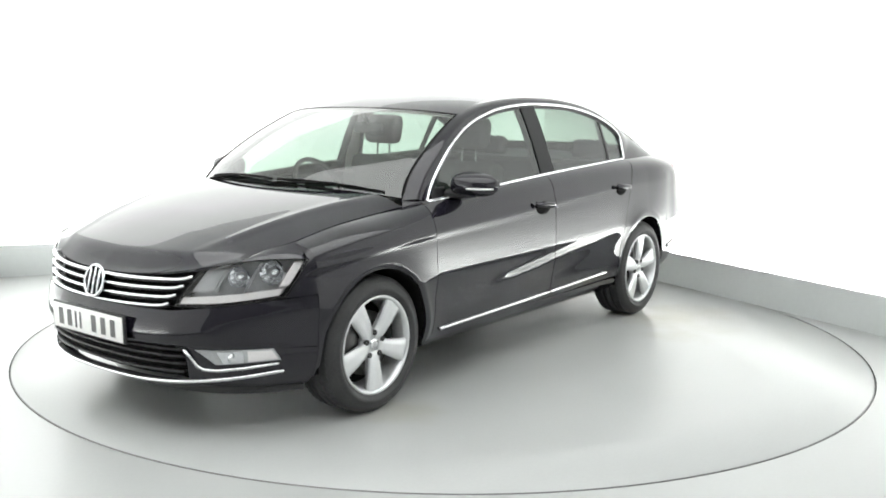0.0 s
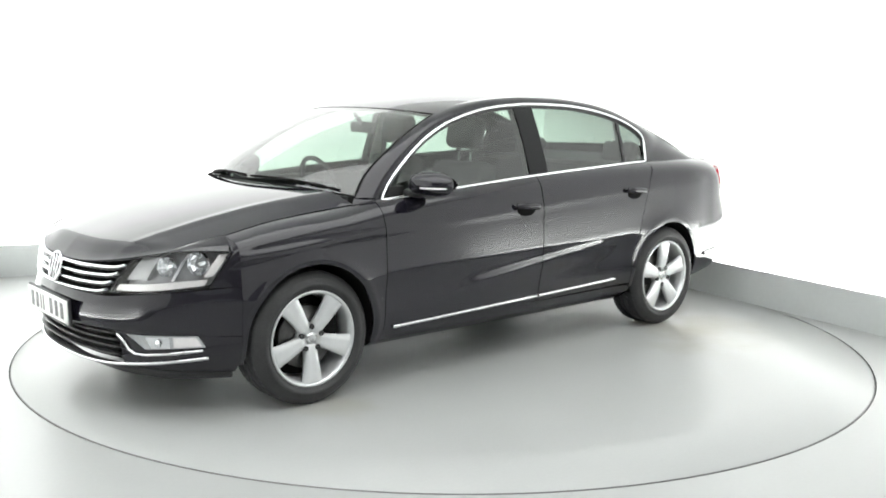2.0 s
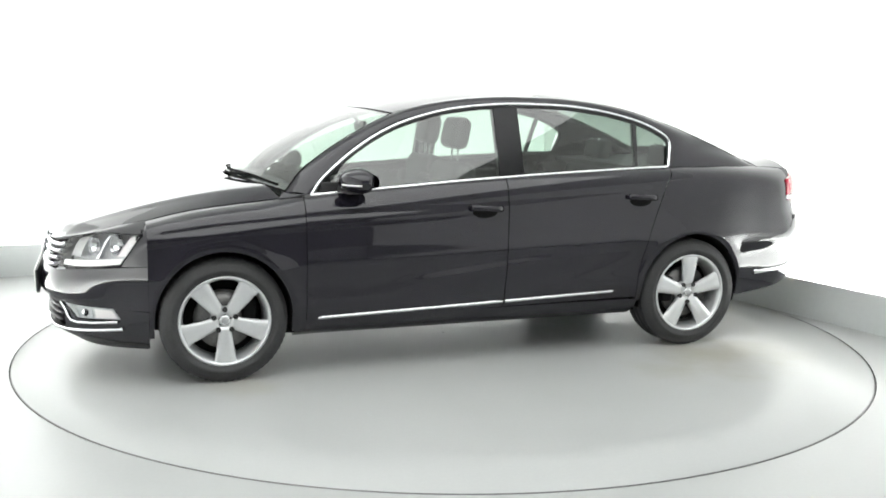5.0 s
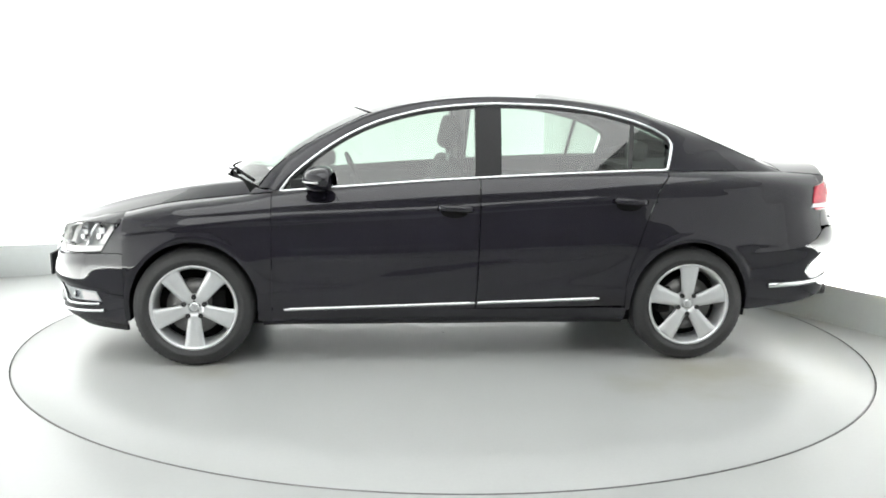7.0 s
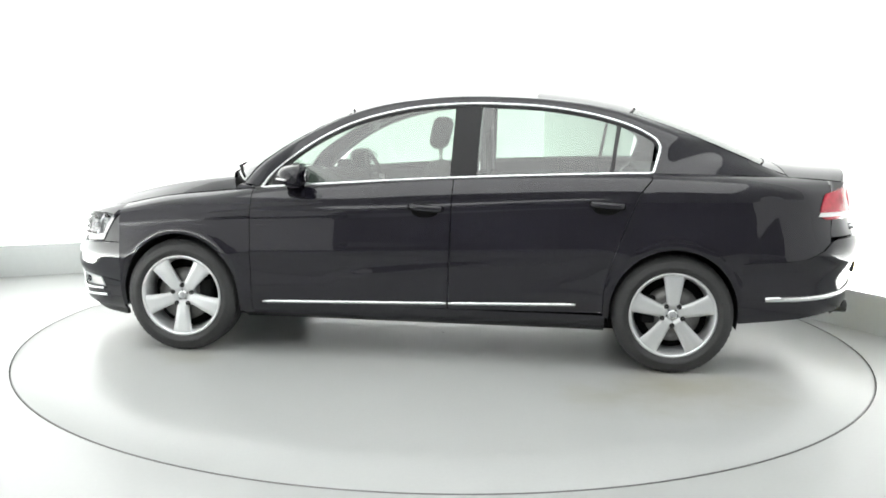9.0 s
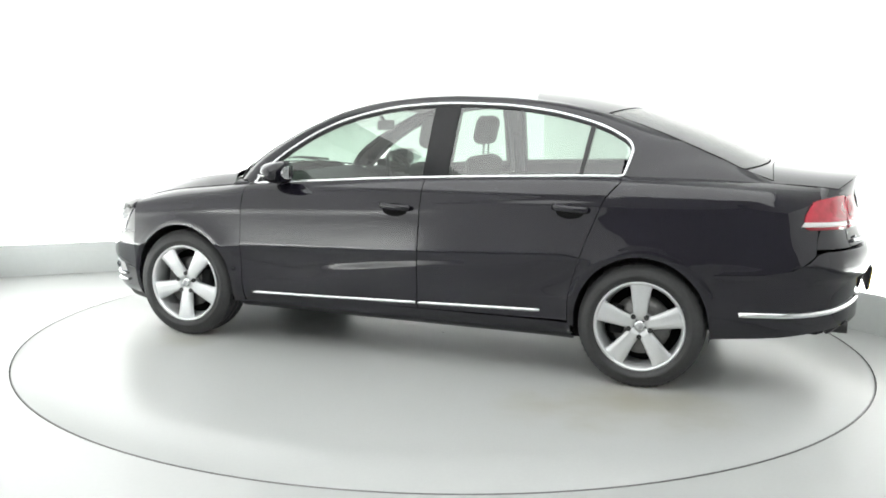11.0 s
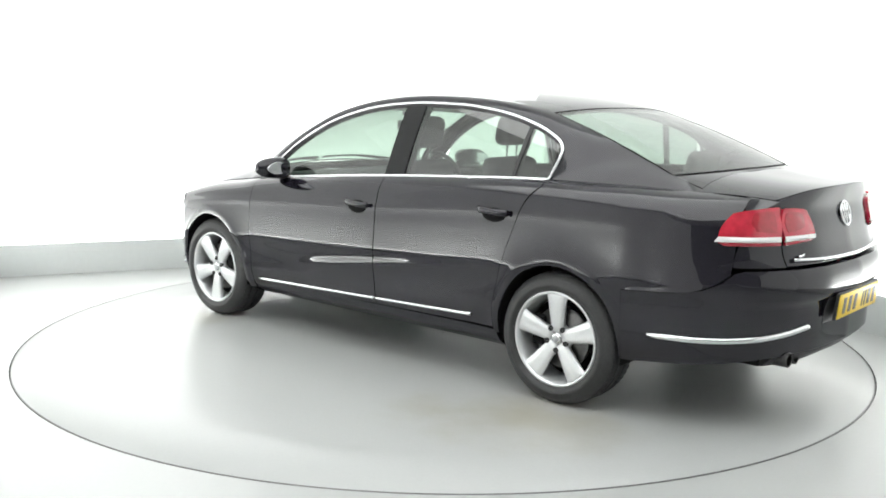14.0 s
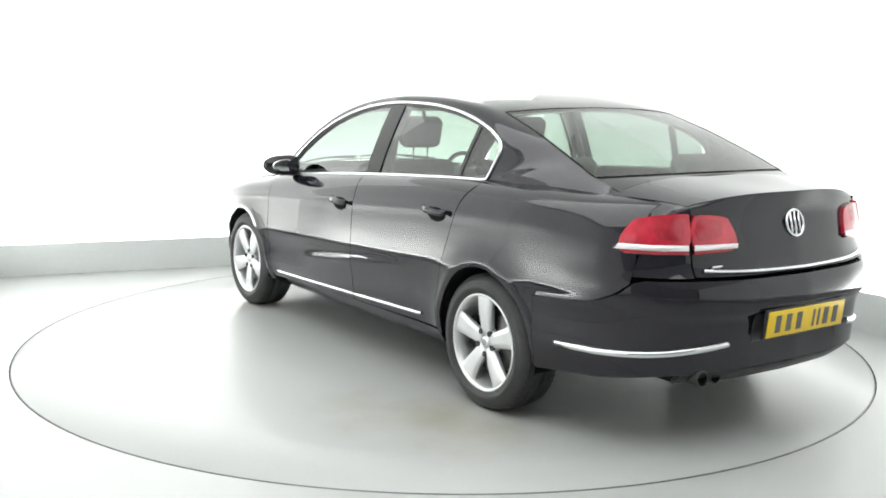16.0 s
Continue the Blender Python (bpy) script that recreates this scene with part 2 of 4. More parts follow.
def studio():
    bm = bmesh.new()
    seg, hole, far = 160, RAD + 0.002, 11.5
    rings = []
    for r in (hole, 3.2, 5.0, far):
        rings.append([bm.verts.new((CX + r * math.cos(2 * math.pi * k / seg), CY + r * math.sin(2 * math.pi * k / seg), 0)) for k in range(seg)])
    for a, b in zip(rings, rings[1:]):
        for k in range(seg):
            bm.faces.new([a[k], b[k], b[(k + 1) % seg], a[(k + 1) % seg]])
    tagged(part("floor", bm, FLOOR), "pale grey glossy painted studio floor round the turntable", "floor", kind="structure")
    pit = part("turntable_pit", lathe([(0.01, -0.06), (RAD + 0.05, -0.06), (RAD + 0.05, -0.003)], 128, "Z"), SEAM)
    pit.location = (CX, CY, 0)
    tagged(pit, "dark gap under the rim of the turntable", "pit", kind="structure")
    seam = part("floor_seam", sweep([(CX + 2.95 * math.cos(radians(a)), CY + 2.95 * math.sin(radians(a)), 0.0) for a in range(-58, -30)], 0.003, 0.006), SEAM)
    tagged(seam, "thin dark curved joint in the pale floor", "floor joint", kind="structure")
    names = ["wall_east", "wall_side", "wall_south", "wall_west", "wall_panel_west", "wall_north"]
    for i, name in enumerate(names):
        a, b = Vector(CORNERS[i]), Vector(CORNERS[(i + 1) % len(CORNERS)])
        d = (b - a).normalized()
        n = Vector((d.y, -d.x))
        mid = (a + b) / 2
        if n.dot(mid - Vector((CX, 3.5))) < 0:
            n = -n
        bm = bmesh.new()
        # wall_side, wall_west and wall_south are unseen additions, toned for the car's reflections
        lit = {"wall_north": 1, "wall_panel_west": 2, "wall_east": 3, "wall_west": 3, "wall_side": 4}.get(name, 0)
        def slab(z0, z1, t0, t1):
            vs = [bm.verts.new((p.x + n.x * t, p.y + n.y * t, z)) for z in (z0, z1) for p, t in ((a, t0), (b, t0), (b, t1), (a, t1))]
            for q in ((0, 1, 2, 3), (4, 5, 6, 7), (0, 1, 5, 4), (1, 2, 6, 5), (2, 3, 7, 6), (3, 0, 4, 7)):
                bm.faces.new([vs[k] for k in q])
            bmesh.ops.recalc_face_normals(bm, faces=bm.faces)
        slab(-0.02, H_SKIRT, 0.0, 0.03)
        wall = part(name, bm, SKIRT)
        tagged(wall, "white studio wall behind a low off-white skirt", "wall", kind="structure")
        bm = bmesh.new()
        # the wall face stands behind the skirt: it runs past inward corners and stops short of the outward one
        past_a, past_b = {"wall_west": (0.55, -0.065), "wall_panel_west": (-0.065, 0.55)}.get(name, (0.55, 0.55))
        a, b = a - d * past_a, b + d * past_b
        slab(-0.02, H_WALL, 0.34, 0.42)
        part("wall_face", bm, {1: WALL_BRIGHT, 2: WALL_SOFT, 3: WALL_DIM, 4: WALL_DIM}.get(lit, UNLIT_BACK), wall, "white wall with added glow in place of light on it" if lit else "unseen dark grey wall added for the unlit space behind the camera")
        if lit in (1, 2, 3):
            # a row of tubes on a batten behind the skirt washes the foot of the wall
            bm = bmesh.new()
            a, b = a + d * max(0.0, past_a + 0.1), b - d * max(0.0, past_b + 0.1)
            if name == "wall_east":
                b = a + (b - a) * 0.74
            elif name == "wall_west":
                a = b - (b - a) * 0.46
            slab(0.06, 0.12, 0.05, 0.10)
            part("light_batten", bm, SKIRT, wall, "low white light batten hidden behind the skirt")
            count = max(1, round((b - a).length / 1.3))
            reach = (b - a).length / count
            for k in range(count):
                tube = bpy.data.lights.new("tube_light", "AREA")
                tube.shape, tube.size, tube.size_y = "RECTANGLE", reach, 0.09
                tube.energy, tube.color = TUBE_WATTS * reach, (0.985, 1.0, 0.985)
                at = a + d * reach * (k + 0.5) + n * 0.115
                new("tube_light", tube).matrix_world = look((at.x, at.y, 0.115), (at.x + n.x, at.y + n.y, 0.60))
    bm = bmesh.new()
    box(bm, 0, 3.4, H_WALL + 0.06, 16, 14, 0.1)
    tagged(part("ceiling", bm, WALL_PAINT), "plain white studio ceiling", "ceiling", kind="structure")
    light = tagged(new("ceiling_softbox"), "large white overhead softbox light above the turntable", "ceiling light")
    light.location = (CX, 3.15, H_WALL - 0.12)
    box_part("diffuser", (0, 0, 0), (4.8, 4.5, 0.03), SOFTBOX, light, 0)
    for x, y, sx, sy in ((2.43, 0, 0.06, 4.62), (-2.43, 0, 0.06, 4.62), (0, 2.28, 4.8, 0.06), (0, -2.28, 4.8, 0.06)):
        box_part("frame", (x, y, 0.02), (sx, sy, 0.06), SKIRT, light, 0.004)


def turntable():
    t = tagged(part("turntable", lathe([(0.005, 0.0), (0.6, 0.0), (1.4, 0.0), (2.0, 0.0), (RAD - 0.008, 0.0), (RAD - 0.004, -0.004), (RAD - 0.004, -0.05)], 160, "Z"), DISC_PAINT),
               "pale grey glossy round turntable set flush in the floor", "turntable")
    rim = part("edge_trim", lathe([(RAD - 0.0090, 0.0015), (RAD - 0.005, 0.0015), (RAD - 0.0035, -0.004), (RAD - 0.0035, -0.03)], 160, "Z"), DISC, t, "thin metal edge of the turntable")
    return t


# ------------------------------------------------------------ the car's form: x forward, y to its left, z up, in metres
AXLE_F, AXLE_R, HUB_Z, ARCH, ARCH_H = 1.356, -1.356, 0.318, 0.338, 0.352


def W(x):
    """The body's half width along its length."""
    if x < -1.4:
        return 0.901 - 0.44 * (-1.4 - x) ** 2.95
    if x > 0.9:
        return 0.912 - 0.0768 * (x - 0.9) ** 3.05
    return 0.912 + 0.003 * (1 - ((x - 0.1) / 0.8) ** 2) if x > 0.1 else 0.915 - 0.014 * ((0.1 - x) / 1.5) ** 2


PROF = curve_fn([(0, 0.885), (0.06, 0.925), (0.16, 0.957), (0.30, 0.977), (0.40, 0.9795), (0.47, 0.984), (0.57, 0.9968), (0.60, 1.0), (0.63, 0.9985), (0.76, 0.9935), (0.88, 0.988), (1.0, 0.972)])
ZS = curve_fn([(-2.3, 0.965), (-1.9, 0.966), (-1.6, 0.965), (-1.0, 0.943), (0.2, 0.868), (0.93, 0.836), (1.3, 0.812), (1.6, 0.780), (1.75, 0.760), (1.9, 0.745)])
YT = curve_fn([(-2.3, 0.56), (-2.15, 0.61), (-1.9, 0.68), (-1.6, 0.745), (-1.2, 0.785), (-0.7, 0.812), (0.0, 0.820), (0.5, 0.817), (0.90, 0.805), (1.155, 0.765), (1.467, 0.745), (1.78, 0.715), (1.9, 0.70)])
ZT = curve_fn([(-2.3, 1.02), (-2.15, 1.034), (-1.9, 1.050), (-1.6, 1.062), (-1.2, 1.060), (-0.7, 1.042), (0.0, 1.004), (0.5, 0.967), (0.90, 0.935), (1.155, 0.905), (1.467, 0.868), (1.78, 0.798), (1.9, 0.765), (2.0, 0.737), (2.1, 0.702)])
TOP = curve_fn([(2.26, 0.690), (2.20, 0.722), (2.10, 0.768), (2.0, 0.805), (1.863, 0.850), (1.683, 0.900), (1.398, 0.962), (1.26, 0.985), (1.1, 1.005)])
NOSE = curve_fn([(0.15, 2.06), (0.19, 2.13), (0.235, 2.205), (0.27, 2.210), (0.33, 2.202), (0.385, 2.215), (0.41, 2.248), (0.44, 2.254), (0.50, 2.242), (0.57, 2.214), (0.63, 2.204), (0.70, 2.184), (0.76, 2.12), (0.80, 2.05)])
TAIL = curve_fn([(0.24, 2.22), (0.30, 2.34), (0.36, 2.40), (0.45, 2.402), (0.53, 2.408), (0.575, 2.422), (0.608, 2.445), (0.64, 2.449), (0.70, 2.444), (0.735, 2.426), (0.76, 2.404), (0.80, 2.384), (0.90, 2.360), (0.98, 2.340), (1.03, 2.345), (1.06, 2.352)])
F_PLAN = curve_fn([(0, 0), (0.2, 0.022), (0.4, 0.106), (0.6, 0.30), (0.72, 0.515), (0.79, 0.695), (0.842, 0.87), (0.875, 1.0)])
REAR_PLAN = [(0, 0), (0.3, 0.026), (0.5, 0.092), (0.65, 0.198), (0.75, 0.342), (0.82, 0.54), (0.856, 0.80), (0.872, 1.0)]
R_PLAN = curve_fn(REAR_PLAN)
R_WIDTH = curve_fn([(k, y) for y, k in REAR_PLAN])
F_END, R_END = 1.7185, -1.70
CREASE = curve_fn([(-2.2, 0.93), (-1.0, 0.905), (0.2, 0.835), (0.93, 0.80), (1.7, 0.73)])
REAR_SEAM = curve_fn([(-2.45, 0.737), (-2.20, 0.735), (-2.10, 0.665), (-2.0, 0.630), (-1.85, 0.614), (-1.70, 0.606)])


# a second, lower ridge that rises from the front door's foot into the crease of the rear door
RIDGE = curve_fn([(-2.3, 0.60), (-0.9, 0.585), (-0.4, 0.555), (0.0, 0.515), (0.35, 0.475), (0.6, 0.45), (2.3, 0.45)])
RIDGE_OUT = curve_fn([(-2.3, 0.0), (-1.0, 0.0), (-0.85, 0.002), (-0.6, 0.008), (-0.3, 0.012), (0.1, 0.014), (0.3, 0.011), (0.45, 0.003), (0.55, 0.0), (2.3, 0.0)])


def flare(x, z):
    """How far the body swells out round the wheel arches."""
    out = 0.0
    for axle in (AXLE_F, AXLE_R):
        r = math.hypot((x - axle) / ARCH, (z - HUB_Z) / ARCH_H)
        out += 0.013 * math.exp(-((r - 1.0) / 0.27) ** 2) + 0.004 * math.exp(-((r - 1.09) / 0.06) ** 2)
    return out


def side_y(x, z):
    soft = min(1.0, max(0.0, (-0.9 - x) / 0.5))
    crease = lerp(0.007, 0.004, soft) * math.exp(-((z - CREASE(x)) / lerp(0.022, 0.034, soft)) ** 2)
    d = (z - RIDGE(x)) / (0.075 if z < RIDGE(x) else 0.030)
    return W(x) * PROF((z - 0.2) / (ZS(x) - 0.2)) + flare(x, z) + crease + RIDGE_OUT(x) * math.exp(-d * d)


def side_at(x, z, lift=0.0):
    return Vector((x, side_y(x, z) + lift, z))


def flank(x, zb, v, split=0.72):
    """From the lower edge zb up to the shoulder (v = split), then over it to the belt or bonnet edge (v = 1)."""
    zs = ZS(x)
    if v < split:
        z = lerp(zb, zs, v / split)
        return Vector((x, side_y(x, z), z))
    t = (v - split) / (1 - split)
    y0, y2, z2 = side_y(x, zs), YT(x), ZT(x)
    y1, z1 = y0 - 0.012, lerp(zs, z2, 0.72)
    return Vector((x, (1 - t) ** 2 * y0 + 2 * t * (1 - t) * y1 + t * t * y2, (1 - t) ** 2 * zs + 2 * t * (1 - t) * z1 + t * t * z2))


def skin_at(x, h):
    """The side at height h; past the shoulder ZS the next 0.1 rolls over to the belt or bonnet edge."""
    zs = ZS(x)
    return flank(x, zs - 0.1, 0.72 + 2.8 * (h - zs)) if h > zs else Vector((x, side_y(x, h), h))


def arch_panel(axle, edge_a, edge_b, low):
    """A panel on rays from the wheel arch out to its edges; edge_a(h), edge_b(h) give x, and the top is the belt."""
    mid = HUB_Z + 0.005
    counts = (4, 40, 60, 40, 4)

    def outer(k, t):
        tops = [e(ZS(e(0.9)) + 0.1) for e in (edge_a, edge_b)]
        ha, hb = (ZS(x) + 0.1 for x in tops)
        if k in (0, 1):
            h = lerp(low, mid, t) if k == 0 else lerp(mid, ha, t)
            return edge_a(h), h
        if k in (3, 4):
            h = lerp(hb, mid, t) if k == 3 else lerp(mid, low, t)
            return edge_b(h), h
        x = lerp(tops[0], tops[1], t)
        return x, ZS(x) + 0.1
    total = sum(counts)

    def fn(u, v):
        n = u * total
        k = 0
        while k < 4 and n > counts[k] + 1e-6:
            n -= counts[k]
            k += 1
        x, h = outer(k, n / counts[k])
        if h < mid:
            ax, az = axle + math.copysign(ARCH, x - axle), h
        else:
            a = math.atan2(h - mid, x - axle)
            ax, az = axle + ARCH * math.cos(a), mid + ARCH_H * math.sin(a)
        return skin_at(lerp(ax, x, v), lerp(az, h, v))
    return fn, total


def front_at(y, z, lift=0.0):
    n = NOSE(z)
    k = F_PLAN(abs(y))
    x = n - k * (n - F_END)
    q = PROF((min(z, 0.76) - 0.2) / 0.56)
    g = 1 - (1 - q) * min(1, (abs(y) / 0.875) ** 2)
    e = (F_PLAN(min(abs(y) + 0.01, 0.875)) - k) / 0.01 * (n - F_END)
    nrm = Vector((1, e, 0.0)).normalized()
    g *= 1 - 0.006 * (abs(y) / 0.875) ** 4
    return Vector((x + nrm.x * lift, math.copysign(abs(y) * g + nrm.y * lift + (flare(x, z) if abs(y) > 0.6 else 0.0), y) if y else 0.0, z))


def rear_at(y, z, lift=0.0):
    n = TAIL(z)
    k = R_PLAN(abs(y))
    x = -n + k * (n + R_END)
    q = PROF((min(z, 0.96) - 0.2) / 0.76)
    g = 1 - (1 - q) * min(1, (abs(y) / 0.872) ** 2)
    e = (R_PLAN(min(abs(y) + 0.01, 0.872)) - k) / 0.01 * (n + R_END)
    nrm = Vector((-1, e, 0.0)).normalized()
    g *= 1 + 0.017 * (abs(y) / 0.872) ** 4 - 0.011 * min(1.0, max(0.0, (0.604 - z) / 0.03)) * min(1.0, abs(y) / 0.6, max(0.0, (0.872 - abs(y)) / 0.03))
    return Vector((x + nrm.x * lift, math.copysign(abs(y) * g + nrm.y * lift + (flare(x, z) if abs(y) > 0.6 else 0.0), y) if y else 0.0, z))


DLO_TOP = curve_fn([(-1.262, 1.20), (-1.248, 1.228), (-1.167, 1.281), (-1.023, 1.334), (-0.865, 1.372), (-0.707, 1.394), (-0.55, 1.407), (-0.3, 1.412), (-0.08, 1.402),
                    (0.075, 1.383), (0.232, 1.350), (0.389, 1.303), (0.529, 1.240), (0.682, 1.145), (0.80, 1.055), (0.85, 1.005), (0.905, 0.934)])


def glass_y(x, z):
    d = max(0.0, z - ZT(x))
    return YT(x) - 0.004 - 0.34 * d - 0.26 * d * d


def glass_at(x, z, lift=0.0):
    return Vector((x, glass_y(x, z) + lift, z))


# the upper edge of the windows, and the line where windscreen, roof and rear window begin
RAIL = [((0.905, 0.932), (1.03, 0.745, 0.945)), ((0.850, 1.005), (0.945, 0.712, 1.050)), ((0.682, 1.145), (0.755, 0.674, 1.185)),
        ((0.529, 1.240), (0.585, 0.642, 1.278)), ((0.389, 1.303), (0.425, 0.614, 1.350)), ((0.232, 1.350), (0.255, 0.588, 1.400)),
        ((0.075, 1.383), (0.080, 0.572, 1.430)), ((-0.12, 1.404), (-0.12, 0.562, 1.450)), ((-0.3, 1.412), (-0.30, 0.555, 1.457)),
        ((-0.55, 1.407), (-0.55, 0.557, 1.452)), ((-0.8, 1.382), (-0.80, 0.563, 1.432)), ((-1.023, 1.334), (-1.03, 0.574, 1.395)),
        ((-1.167, 1.281), (-1.22, 0.588, 1.338)), ((-1.248, 1.228), (-1.37, 0.600, 1.288)), ((-1.262, 1.19), (-1.48, 0.610, 1.246)),
        ((-1.228, 1.062), (-1.60, 0.620, 1.198)), ((-1.45, 1.062), (-1.71, 0.628, 1.152)), ((-1.72, 1.057), (-1.80, 0.634, 1.112)), ((-2.02, 1.042), (-1.98, 0.600, 1.046))]
EDGE = poly_fn([e for d, e in RAIL])
DLO = poly_fn([(d[0], glass_y(d[0], d[1]) if i < 16 else YT(d[0]), d[1]) for i, (d, e) in enumerate(RAIL)])
E_ROOF0, E_ROOF1, E_REAR = 4.1 / 18, 11.35 / 18, 17 / 18


def across(u, v, t0, t1, bow0, bow1, up0, up1, gap=0.0):
    """A crowned surface between the left and the right edge line; u across, v along."""
    e = EDGE(lerp(t0, t1, v))
    s = 2 * u - 1
    k = 1 - abs(s) ** 2.2
    return Vector((e.x + lerp(bow0, bow1, v) * k, (e.y - gap) * s, e.z + lerp(up0, up1, v) * k))


def roof_fn(u, v):
    e = EDGE(lerp(E_ROOF0, E_ROOF1, v))
    s = 2 * u - 1
    k = 1 - abs(s) ** 2.4
    return Vector((e.x + lerp(0.085, -0.055, v) * k, e.y * s, e.z + (0.026 + 0.025 * math.sin(math.pi * v)) * k))


def hood_fn(u, v):
    s = 2 * u - 1
    a = abs(s)
    ye_f = 0.66
    yf = ye_f * s
    xb = 1.245 - 0.185 * a ** 2
    kf = F_PLAN(abs(yf))
    zf = 0.678 + 0.078 * a ** 2.2
    xf = NOSE(zf) - kf * (NOSE(zf) - F_END)
    x = lerp(xf, xb, v)
    w = min(1.0, v / 0.30)
    lim = YT(x)
    y = s * lerp(ye_f, lim - 0.004, w * w * (3 - 2 * w))
    zc = TOP(x)
    ze = ZT(x) + 0.002
    yc = lerp(0.44, 0.665, v ** 0.85) * (0.985 if lim > 0.70 else 0.96)
    zf2 = lerp(zc, ze, 0.30)
    if abs(y) < yc:
        z_body = zc - (zc - zf2) * (abs(y) / yc) ** 2.4
    else:
        t = min(1.0, (abs(y) - yc) / max(0.02, lim - yc))
        z_body = lerp(zf2, ze, 0.62 * t + 0.38 * t * t)
    ridge = 0.005 * math.exp(-((abs(y) - yc) / 0.028) ** 2) * math.sin(math.pi * min(1, v * 1.05 + 0.05))
    f = min(1.0, v / 0.10)
    f = f * f * (3 - 2 * f)
    return Vector((x, y, lerp(min(zf + 0.30 * v, z_body), z_body, f) + ridge))


def lid_fn(u, v):
    s = 2 * u - 1
    xb = -2.348 + 0.105 * abs(s) ** 2.2
    xf = -1.925 - 0.02 * s * s
    x = lerp(xf, xb, v)
    ye, ze = YT(x) - 0.005, ZT(x) + 0.002
    zc = lerp(1.112, 1.076, v) - 0.006 * math.sin(math.pi * v)
    return Vector((x, lerp(ye, min(ye, 0.556), v) * s, ze + (zc - ze) * (1 - abs(s) ** 3.4)))


def quad(corners, at):
    """A patch over four corners (a, b) of one of the body's surfaces: bottom start, bottom end, top end, top start."""
    def fn(u, v):
        a = lerp(lerp(corners[0][0], corners[1][0], u), lerp(corners[3][0], corners[2][0], u), v)
        b = lerp(lerp(corners[0][1], corners[1][1], u), lerp(corners[3][1], corners[2][1], u), v)
        return at(a, b)
    return fn


def lamp_surface(d):
    """The headlamp's face, d outside the body's skin."""
    base = quad([(0.452, 0.566), (0.808, 0.606), (0.862, 0.760), (0.545, 0.716)], lambda y, z: front_at(y, z, d))

    def fn(u, v):
        p = base(u, v)
        p.z += 0.020 * math.sin(math.pi * u) * v - 0.012 * math.sin(math.pi * u) * (1 - v)
        return p
    return fn


def panels(car):
    # front wings: over the arch, then rolled over to the bonnet
    wing, columns = arch_panel(AXLE_F, lambda h: 0.9475, lambda h: 1.7175, 0.240)
    both("front_wing", wing, columns, 32, PAINT, car)
    lamp = lamp_surface(0.0)
    def wing_cap(u, v):
        return lamp(lerp(0.30, 1.0, u), 1.0).lerp(hood_fn(1.0, 0.295 * u) + Vector((0, 0.003, -0.001)), 0.006 + 0.994 * v) + Vector((0.3, 0.5, 1)) * 0.003 * math.sin(math.pi * v) * math.sin(math.pi * u)
    both("wing_cap", wing_cap, 16, 8, PAINT, car, 0.002, out=(0.3, 0.5, 1))
    def wing_nose(u, v):
        u = 0.012 + 0.988 * u
        a, b = Vector((lerp(0.806, 0.862, v), lerp(0.602, 0.760, v))), flank(1.7165, 0.60, lerp(0.04, 1.0, v))
        z = lerp(a.y, b.z, u)
        p, q = front_at(lerp(a.x, 0.875, u), z), front_at(0.875, b.z)
        return (p + (b - q) * u * u).lerp(front_at(a.x, a.y).lerp(b, u), v ** 3)
    both("wing_nose", wing_nose, 10, 16, PAINT, car, out=(0.5, 1, 0))

    def front_door(u, v):
        x = lerp(0.9435, -0.150 - 0.02 * v, u)
        return flank(x, lerp(0.292, 0.305, u), v)
    fd = both("front_door", front_door, 30, 44, PAINT, car)

    def rear_door(u, v):
        back = -0.985 - 0.235 * min(1, max(0, (v - 0.12) / 0.78)) ** 1.3
        x = lerp(-0.156 - 0.02 * v, back, u)
        return flank(x, lerp(0.305, 0.315, u), v)
    rd = both("rear_door", rear_door, 26, 44, PAINT, car)

    def door_gap(h):
        v = 0.72 * (h - 0.315) / 0.632 if h < 0.947 else 0.72 + 2.8 * (h - 0.947)
        return -0.989 - 0.235 * min(1, max(0, (v - 0.12) / 0.78)) ** 1.3
    quarter, columns = arch_panel(AXLE_R, door_gap, lambda h: -1.702, 0.29)
    both("rear_quarter", quarter, columns, 32, PAINT, car)

    def haunch(u, v):
        x = lerp(-1.702, -2.16, u)
        h = lerp(REAR_SEAM(x) + 0.004, ZS(x) + 0.1, v)
        p = skin_at(x, h)
        n = TAIL(min(h, 0.95))
        y = R_WIDTH((x + n) / (n + R_END))
        y *= PROF((min(h, 0.96) - 0.2) / 0.76) * (1 + 0.017 * (y / 0.872) ** 4)
        w, q = min(1.0, (-1.702 - x) / 0.22), min(1.0, max(0.0, (1.01 - h) / 0.08))
        p.y = lerp(p.y, y + flare(x, h), w * w * (3 - 2 * w) * q * q * (3 - 2 * q))
        # the ridge along the bumper's upper edge
        p.y += 0.010 * math.exp(-(h - REAR_SEAM(x)) / 0.020) * min(1.0, (-1.702 - x) / 0.04) * min(1.0, max(0.0, (x + 2.16) / 0.08))
        return p
    both("rear_haunch", haunch, 30, 32, PAINT, car)

    def sill(u, v):
        x = lerp(1.0, -1.0, u)
        z = lerp(0.195, 0.30, v)
        return Vector((x, side_y(x, z) - 0.004 - 0.05 * (1 - v) ** 3, z))
    both("sill", sill, 24, 6, PAINT, car, lip=0.03)
    part("bonnet", grid_patch(hood_fn, 72, 44, (0, 0, 1)), PAINT, car)
    part("boot_lid", grid_patch(lid_fn, 30, 14, (0, 0, 1), 0.02), PAINT, car)
